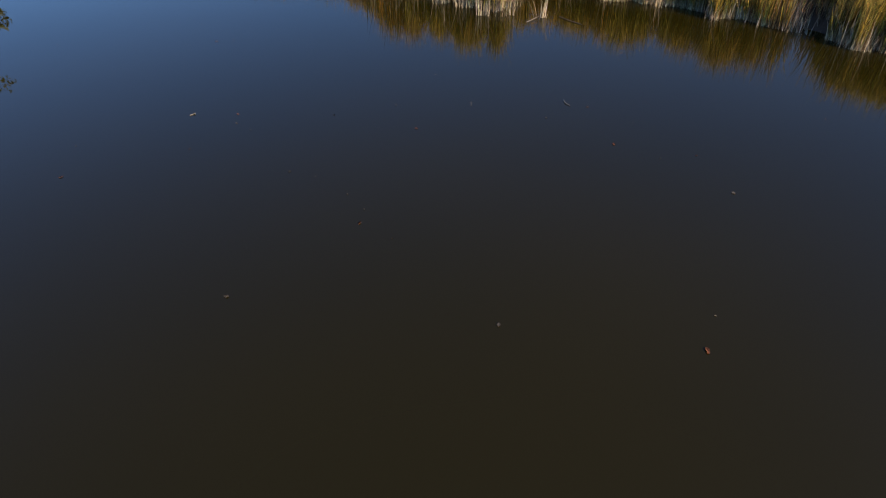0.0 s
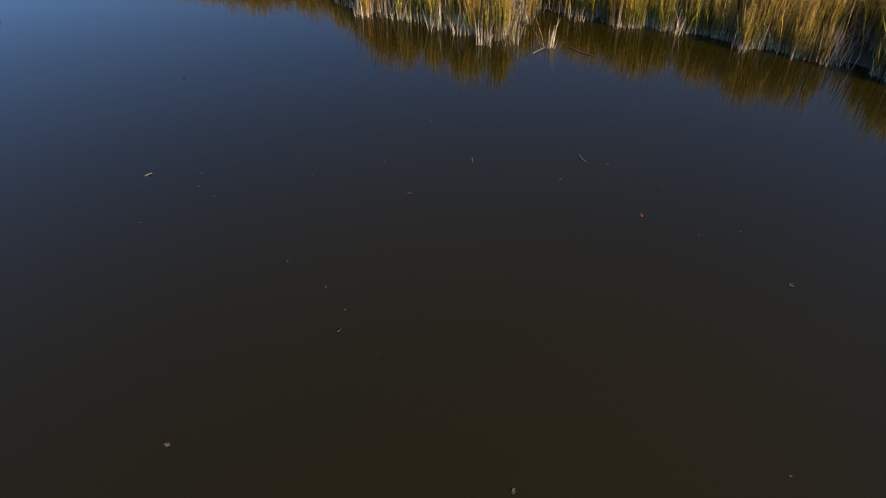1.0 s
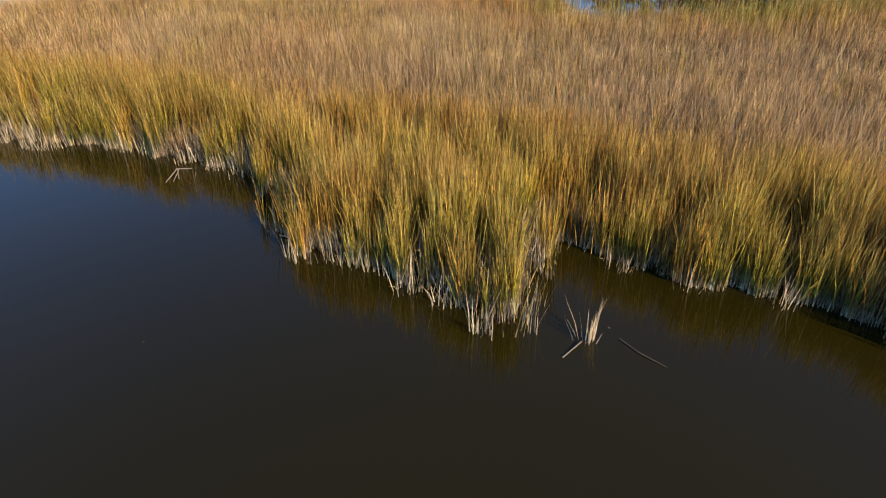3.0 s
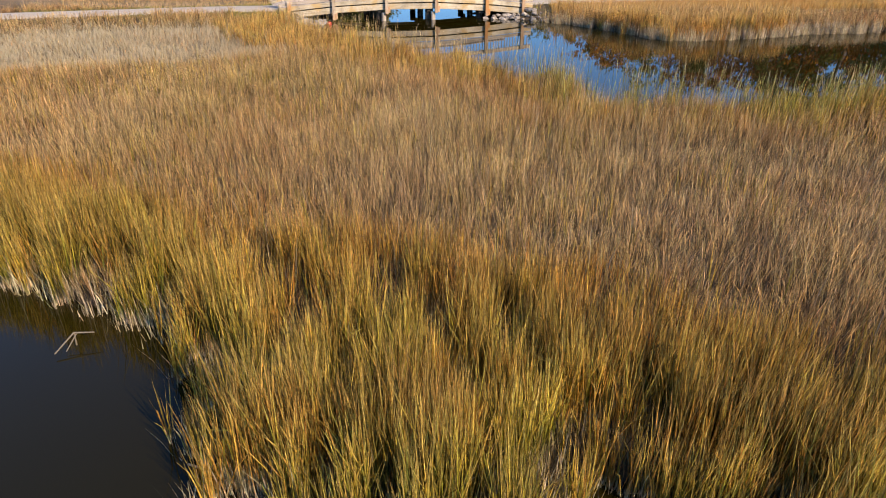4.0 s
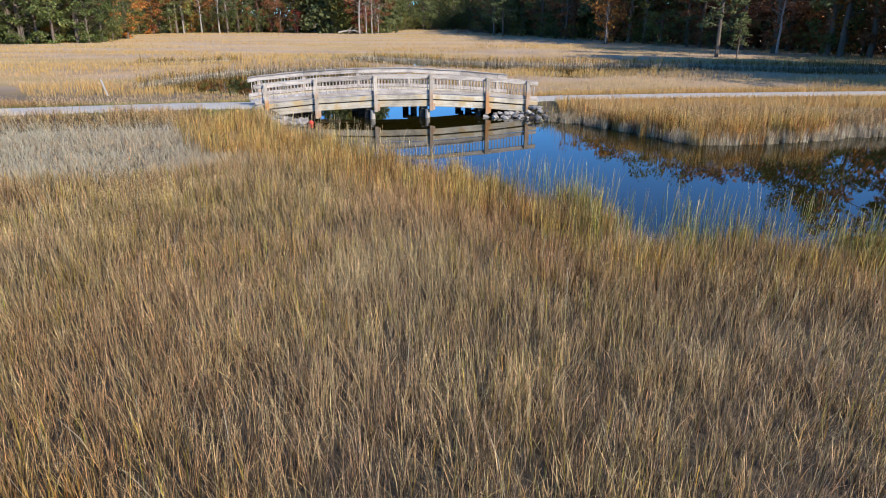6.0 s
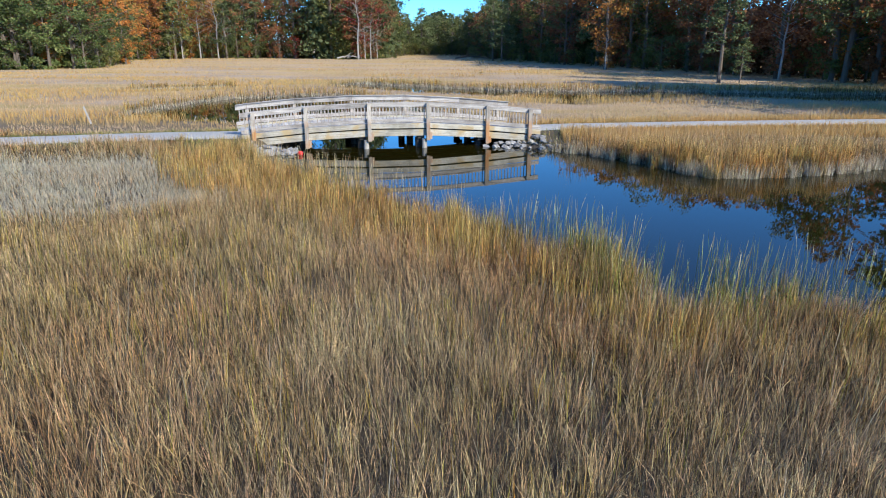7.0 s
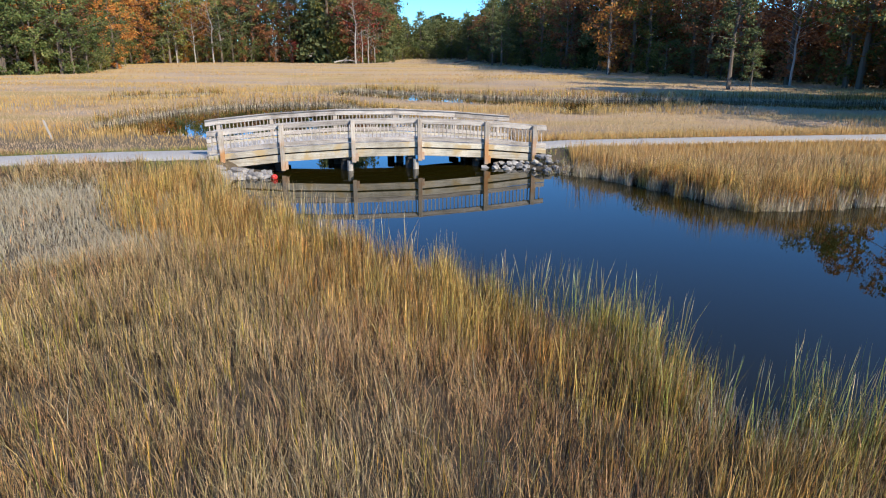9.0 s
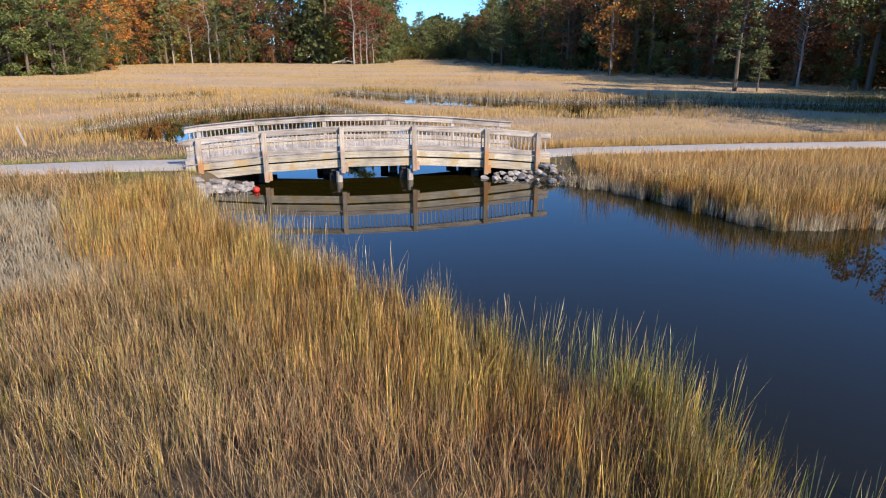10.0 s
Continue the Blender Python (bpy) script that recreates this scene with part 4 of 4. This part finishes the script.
# juniper thicket standing forward on the left
for k in range(13):
    f = (k + 0.5) / 13
    plant("juniper", -72 + 14.5 * f + 0.8 * rnd.randn(), 87.5 + 13 * f + 1.0 * rnd.randn(), (2.05 if f < 0.7 else 1.4) * rnd.uniform(0.8, 1.15), rnd)
plant("red", -69.0, 94.5, 0.6, rnd)
# woods that close the valley and the marsh's west side
for k in range(56):
    plant(["back_pine", "back_pine", "back_green"][rnd.randint(3)], -42 + 52 * (k + rnd.rand()) / 56, 218 + rnd.rand() * 18, 1.0, rnd)
for k in range(26):
    plant(["back_pine", "orange", "back_green", "rust"][rnd.randint(4)], -104 + 46 * (k + rnd.rand()) / 26, 120 + 54 * (k + rnd.rand()) / 26 + 3 * rnd.randn(), 1.2, rnd)
for x, y, s in ((-40.6, 22.1, 1.3), (-42.4, 22.7, 1.32), (-43.6, 20.0, 1.36), (-46, 21.5, 1.3), (-50, 16, 1.3)):
    plant("dense_green", x, y, s, rnd)
# trees that stand out along the edge of the woods
for kind, x, y, s in (("dense_green", -58.0, 185.0, 1.8), ("dense_green", -52.0, 186.0, 1.9), ("dense_green", -46.0, 184.0, 1.85), ("dense_green", -87.0, 172.0, 1.6), ("dense_green", -82.0, 174.0, 1.7), ("dense_green", -77.0, 177.0, 1.7), ("dense_green", -72.0, 178.0, 1.7), ("dense_green", -67.0, 178.0, 1.6), ("dense_green", -62.0, 177.0, 1.6), ("orange", -80.0, 138.0, 1.25), ("orange", -76.5, 144.0, 1.0), ("orange", -78.5, 162.0, 1.3), ("rust", -82.0, 161.0, 1.35), ("orange", -73.0, 166.0, 1.3), ("orange", -69.5, 163.5, 1.15),
                      ("bare", -70.0, 159.5, 1.35), ("bare", -66.0, 161.0, 1.5), ("bare", -62.0, 162.5, 1.5), ("bare", -60.5, 164.0, 1.1), ("juniper", -57.5, 164.0, 1.25), ("juniper", -53.5, 166.0, 1.05),
                      ("rust", -47.5, 167.0, 0.8), ("red", -42.5, 164.5, 0.55), ("rust", -50.5, 169.0, 1.0), ("red", -25.5, 160.5, 1.45), ("bare", -25.0, 155.5, 1.45), ("bare", -23.5, 156.5, 1.3), ("bare", -22.3, 158.0, 1.15), ("bare", -21.0, 160.0, 0.9),
                      ("pine", 7.2, 146.0, 1.15), ("pine", 9.0, 142.0, 0.95), ("orange", 22.6, 98.5, 1.6), ("bare", 22.2, 96.8, 0.7), ("pine", 27.0, 64.0, 1.0), ("pine", 28.8, 63.2, 0.36), ("dense_green", 39.5, 66.0, 1.6), ("dense_rust", 42.5, 63.5, 1.75), ("rust", 36.5, 72.0, 1.25), ("bare", 36.2, 70.5, 1.15), ("pine", 40.0, 64.5, 1.15), ("orange", 41.2, 66.0, 1.2)):
    plant(kind, x, y, s, rnd)


def fallen_tree(x, y, turn, length, bark, label):
    """A fallen trunk with a few bare limbs, lying at the marsh edge."""
    r3 = np.random.RandomState(int(abs(x) * 7))
    root = tagged(new("fallen_tree"), label, "tree")
    root.matrix_world = pose(x, y, 0.35, 0, 0, turn)
    bm = bmesh.new()
    pts = [Vector((length * k / 5, 0.15 * r3.randn(), 0.25 + 0.5 * math.sin(math.pi * k / 5))) for k in range(6)]
    for k in range(5):
        tube(bm, pts[k], pts[k + 1], 0.22 * (1 - 0.15 * k), 0.22 * (1 - 0.15 * (k + 1)))
    part("trunk", bm, bark, root)
    for k in range(9):
        bm = bmesh.new()
        base = pts[0].lerp(pts[5], r3.uniform(0.2, 1))
        elbow = base + Vector((r3.uniform(-0.3, 1.0), r3.randn() * 0.4, r3.uniform(0.5, 1.3)))
        tube(bm, base, elbow, 0.08, 0.05, 5)
        tube(bm, elbow, elbow + Vector((r3.uniform(-0.2, 1.0), r3.randn() * 0.4, r3.uniform(-0.2, 0.9))), 0.05, 0.02, 4)
        part("limb", bm, bark, root)


fallen_tree(-30.5, 157.0, 10, 6.0, PALE_BARK, "bleached fallen trunk at the marsh edge below the pines")
fallen_tree(-1.5, 158.0, -5, 8.0, BARK, "dark fallen tree with bare limbs lying on the marsh")


def thicket(name, line, back, depth, tall, n, size, mat, label, seed, spread=2.2):
    """The inside of the woods: a deep mass of many small leaf sprays."""
    r2 = np.random.RandomState(seed)
    cx = []
    for k in range(n // 40):
        x, y, nx, ny = along(line, r2.rand())
        q = back + depth * r2.rand()
        cx.append((x + nx * q, y + ny * q, tall * r2.rand() ** 1.1 * (0.75 + 0.25 * math.sin(x * 0.31 + y * 0.23))))
    me = leaf_mesh(name, cx, [spread] * len(cx), 40, size, mat, r2)
    return tagged(new(name, me), label, "woods", kind="stuff")


thicket("woodland_thicket", WOOD_EDGE_LEFT, 7, 8, 22, 46000, 0.50, PINE_LEAF, "dark green depth of the woods behind the edge trees", 81, 2.2)
thicket("woodland_thicket", WOOD_EDGE_LEFT, 3, 5, 17, 40000, 0.32, GREEN_LEAF, "olive undergrowth and branches between the edge trees", 87, 2.0)
thicket("woodland_thicket", [(-110, 120), (-58, 172)], 3, 8, 19, 14000, 0.7, PINE_LEAF, "dark green depth of the woods behind the edge trees", 84, 2.4)
thicket("woodland_thicket", [(-46, 236), (14, 236)], 0, 12, 14, 14000, 0.8, PINE_LEAF, "dark green woods closing the far end of the valley", 83, 3.0)
thicket("woodland_thicket", WOOD_EDGE_RIGHT[:5], 5, 12, 19, 34000, 0.48, SHRUB_LEAF, "shadowed depth of the woods behind the edge trees", 82, 2.6)
thicket("woodland_thicket", WOOD_EDGE_RIGHT[4:10], 6, 9, 15, 50000, 0.26, RUST_LEAF, "shadowed rusty depth of the woods behind the edge trees", 85, 2.4)
thicket("woodland_thicket", WOOD_EDGE_RIGHT[10:], 2, 9, 21, 36000, 0.66, SHRUB_LEAF, "shadowed depth of the woods behind the edge trees", 88, 2.4)
for k in range(22):
    plant("shrub", -22 + 26 * (k + rnd.rand()) / 22, 212 + rnd.randn(), 1.3 * rnd.uniform(0.7, 1.3), rnd)


# ---- stones, float and flotsam ----
def stone_mesh(seed, size):
    """A broken quarry stone: a lump cut by several flat faces."""
    rnd = np.random.RandomState(seed)
    bm = bmesh.new()
    bmesh.ops.create_icosphere(bm, subdivisions=1, radius=1)
    for v in bm.verts:
        v.co *= 1 + 0.12 * noise.noise(v.co * 1.3 + Vector((seed, 0, 0)))
    for _ in range(12):
        n = Vector(rnd.randn(3)).normalized()
        lim = rnd.uniform(0.45, 0.75)
        for v in bm.verts:
            over = v.co.dot(n) - lim
            if over > 0:
                v.co -= n * over
    bmesh.ops.scale(bm, vec=(size * rnd.uniform(0.9, 1.4), size * rnd.uniform(0.7, 1.1), size * rnd.uniform(0.5, 0.8)), verts=bm.verts)
    me = bpy.data.meshes.new("riprap_stone")
    bm.to_mesh(me)
    bm.free()
    me.materials.append(STONE)
    return me


STONES = [stone_mesh(k, 0.17) for k in range(9)]
rnd = np.random.RandomState(17)


def lay_stones(line, count, spread, label, big=1.0):
    for k in range(count):
        x, y, nx, ny = along(line, (k + rnd.rand()) / count)
        q = rnd.uniform(-1, 1) * spread
        x, y = x + nx * q, y + ny * q
        ob = new("riprap_stone", STONES[rnd.randint(9)])
        s = rnd.uniform(0.6, 1.35) * big
        z = max(float(height(np.array([x]), np.array([y]))[0]), -0.06)
        ob.matrix_world = pose(x, y, z + 0.05 * s + 0.08 * max(0, q / spread), rnd.uniform(-25, 25), rnd.uniform(-25, 25), rnd.uniform(0, 360)) @ Matrix.Diagonal((s, s, s, 1))
        tagged(ob, label, "stone", "riprap stones under the bridge")


lay_stones([(-7.44, 18.23), (-6.96, 19.13), (-6.42, 19.49), (-5.94, 19.36)], 46, 0.42, "broken grey riprap stone on the bank under the bridge", 1.3)
lay_stones([(1.64, 21.7), (2.46, 21.12), (3.15, 21.5), (3.88, 21.0), (4.5, 20.5)], 44, 0.42, "broken grey riprap stone at the water's edge by the bridge")


def red_float(x, y):
    root = tagged(new("red_float"), "small bright red plastic float lying at the water's edge", "float")
    root.matrix_world = pose(x, y, 0.05, 70, 15, 40)
    bm = bmesh.new()
    prof = [(0.0, -0.13), (0.05, -0.125), (0.085, -0.09), (0.10, -0.03), (0.10, 0.03), (0.085, 0.09), (0.05, 0.125), (0.0, 0.13)]
    rings = [[bm.verts.new((r * math.cos(a * math.pi / 8), r * math.sin(a * math.pi / 8), z)) for a in range(16)] for r, z in prof[1:-1]]
    for a, b in zip(rings[:-1], rings[1:]):
        for k in range(16):
            bm.faces.new((a[k], a[(k + 1) % 16], b[(k + 1) % 16], b[k]))
    bm.faces.new(rings[0][::-1])
    bm.faces.new(rings[-1])
    for f in bm.faces:
        f.smooth = True
    part("body", bm, RED_PLASTIC, root)
    bm = bmesh.new()
    bmesh.ops.create_cone(bm, cap_ends=True, segments=10, radius1=0.03, radius2=0.022, depth=0.05)
    bmesh.ops.translate(bm, vec=(0, 0, 0.148), verts=bm.verts)
    part("neck", bm, RED_PLASTIC, root)


red_float(-5.7, 19.05)


def curled_leaf(seed):
    rnd = np.random.RandomState(seed)
    bm = bmesh.new()
    rows = []
    for k in range(7):
        u = k / 6
        half = 0.032 * math.sin(math.pi * (0.06 + 0.88 * u)) * (1 + 0.25 * rnd.randn() * (0.2 < u < 0.8))
        lift = 0.004 * math.sin(math.pi * u) + 0.003 * rnd.rand()
        rows.append([bm.verts.new((-0.055 + 0.11 * u, q * half, lift + 0.006 * abs(q))) for q in (-1, 0, 1)])
    for a, b in zip(rows[:-1], rows[1:]):
        for q in (0, 1):
            bm.faces.new((a[q], b[q], b[q + 1], a[q + 1]))
    me = bpy.data.meshes.new("floating_leaf")
    bmesh.ops.solidify(bm, geom=bm.faces[:], thickness=0.002)
    bm.to_mesh(me)
    bm.free()
    return me


def leaves():
    brown = [curled_leaf(k) for k in (1, 2, 3)]
    pale = [curled_leaf(k) for k in (4, 5)]
    for me in brown:
        me.materials.append(DRY_LEAF)
    for me in pale:
        me.materials.append(PALE_STRAW)
    spots = [(2.11, -13.43, 1, 2), (-0.65, -15.09, 1, 3), (2.71, -12.26, 1, 1), (-0.58, -12.42, 0, 1), (-3.79, -10.07, 1, 2), (-3.52, -10.04, 1, 1),
             (-6.4, -10.24, 1, 1), (-3.19, -12.72, 0, 2), (-1.59, -14.12, 0, 2), (-1.28, -14.22, 0, 1), (-0.86, -14.57, 0, 1), (-0.64, -14.85, 0, 1),
             (-0.3, -15.33, 0, 1), (-2.32, -13.15, 0, 1), (-2.72, -8.95, 0, 1), (1.93, -12.44, 1, 1), (0.41, -12.34, 0, 1), (2.43, -12.89, 0, 1),
             (3, -13.68, 1, 1), (2.58, -13.75, 0, 1), (3.18, -14.46, 0, 2), (4.82, -12.74, 1, 1), (-4.14, -14.3, 1, 2), (-1.64, -16.2, 0, 2),
             (0.7, -16.47, 0, 2), (2.3, -16.7, 1, 3), (2.47, -16.31, 0, 1), (-4.34, -13.59, 0, 1), (-2.92, -13.64, 1, 1), (1.37, -12.76, 0, 1),
             (-2.62, -12.71, 1, 2), (-2.56, -12.96, 0, 1), (-0.11, -11.4, 0, 1), (-0.25, -13.07, 1, 2), (-1.35, -12.71, 0, 1), (1.84, -8.7, 0, 1),
             (1.58, -8.93, 1, 1), (8.1, 11.6, 0, 1), (9.7, 9, 0, 1)]
    rnd = np.random.RandomState(23)
    for x, y, b, size in spots:
        ob = new("floating_leaf", (brown if b else pale)[rnd.randint(3 if b else 2)])
        s = (0.10 + 0.15 * size) * rnd.uniform(0.8, 1.2)
        ob.matrix_world = pose(x, y, 0.003, 0, 0, rnd.uniform(0, 360)) @ Matrix.Diagonal((s, s, s, 1))
        tagged(ob, "curled reddish-brown dead leaf floating on dark water" if b else "small pale dead leaf floating on dark water", "leaf", "leaves floating on the water")


leaves()


def straw(name, points, r, label):
    bm = bmesh.new()
    for a, b in zip(points[:-1], points[1:]):
        tube(bm, a, b, r, r * 0.8, 6)
    me = bpy.data.meshes.new(name)
    bm.to_mesh(me)
    bm.free()
    me.materials.append(PALE_STRAW)
    return tagged(new(name, me), label, "stalk")


straw("bent_stalk", [(-3.81, -5.22, -0.1), (-3.80, -5.20, 0.16), (-3.90, -5.45, 0.05)], 0.009, "pale broken grass stalk standing bent in the water")
straw("bent_stalk", [(-3.78, -5.20, 0.14), (-3.82, -5.38, 0.03)], 0.007, "pale broken grass stalk standing bent in the water")
straw("bent_stalk", [(-3.80, -5.20, 0.155), (-3.60, -5.16, 0.14)], 0.009, "pale broken grass stalk standing bent in the water")
straw("floating_stalk", [(-1.88, -6.90, 0.012), (-1.76, -6.94, 0.015), (-1.66, -6.97, 0.015)], 0.012, "pale broken stalk floating beside the bank grass")
straw("floating_stalk", [(1.32, -9.145, 0.005), (1.44, -9.03, 0.02), (1.53, -8.94, 0.03)], 0.008, "pale broken stalk floating beside a grass tuft")
straw("sunken_twig", [(1.90, -8.865, 0.01), (2.04, -9.07, 0.012), (2.25, -9.27, 0.005)], 0.006, "thin waterlogged twig at the water's surface").data.materials[0] = DARK_TWIG
straw("floating_stalk", [(1.64, -12.24, 0.008), (1.655, -12.335, 0.008), (1.705, -12.405, 0.006)], 0.006, "thin pale straw floating on the creek")
straw("floating_stalk", [(0.415, -12.32, 0.006), (0.418, -12.42, 0.006)], 0.004, "thin pale straw floating on the creek")
straw("floating_stalk", [(-3.24, -12.76, 0.006), (-3.19, -12.70, 0.006)], 0.006, "thin pale straw floating on the creek")
tuft_x, tuft_y = 1.58 + 0.035 * rs.randn(26), -8.93 + 0.03 * rs.randn(26)
tuft = blades("grass_tuft", tuft_x, tuft_y, rs.uniform(0.15, 0.62, 26) + 0.15, 0.010 * rs.uniform(0.7, 1.3, 26), 0.2, 0.2 * rs.rand(26), DEAD_STALK, "small pale dead grass tuft standing in the water", seed=12, push=(0.1, 0.1))


def stake(x, y):
    """A leaning survey stake in the grass."""
    bm = box_bm((-0.045, -0.02, -0.3), (0.045, 0.02, 0.85), 0.006)
    me = bpy.data.meshes.new("wooden_stake")
    bm.to_mesh(me)
    bm.free()
    me.materials.append(PALE_BARK)
    ob = tagged(new("wooden_stake", me), "pale weathered wooden stake leaning in the tall grass", "stake")
    ob.matrix_world = pose(x, y, 0.2, 0, -14, 20)


stake(-18.3, 27.06)
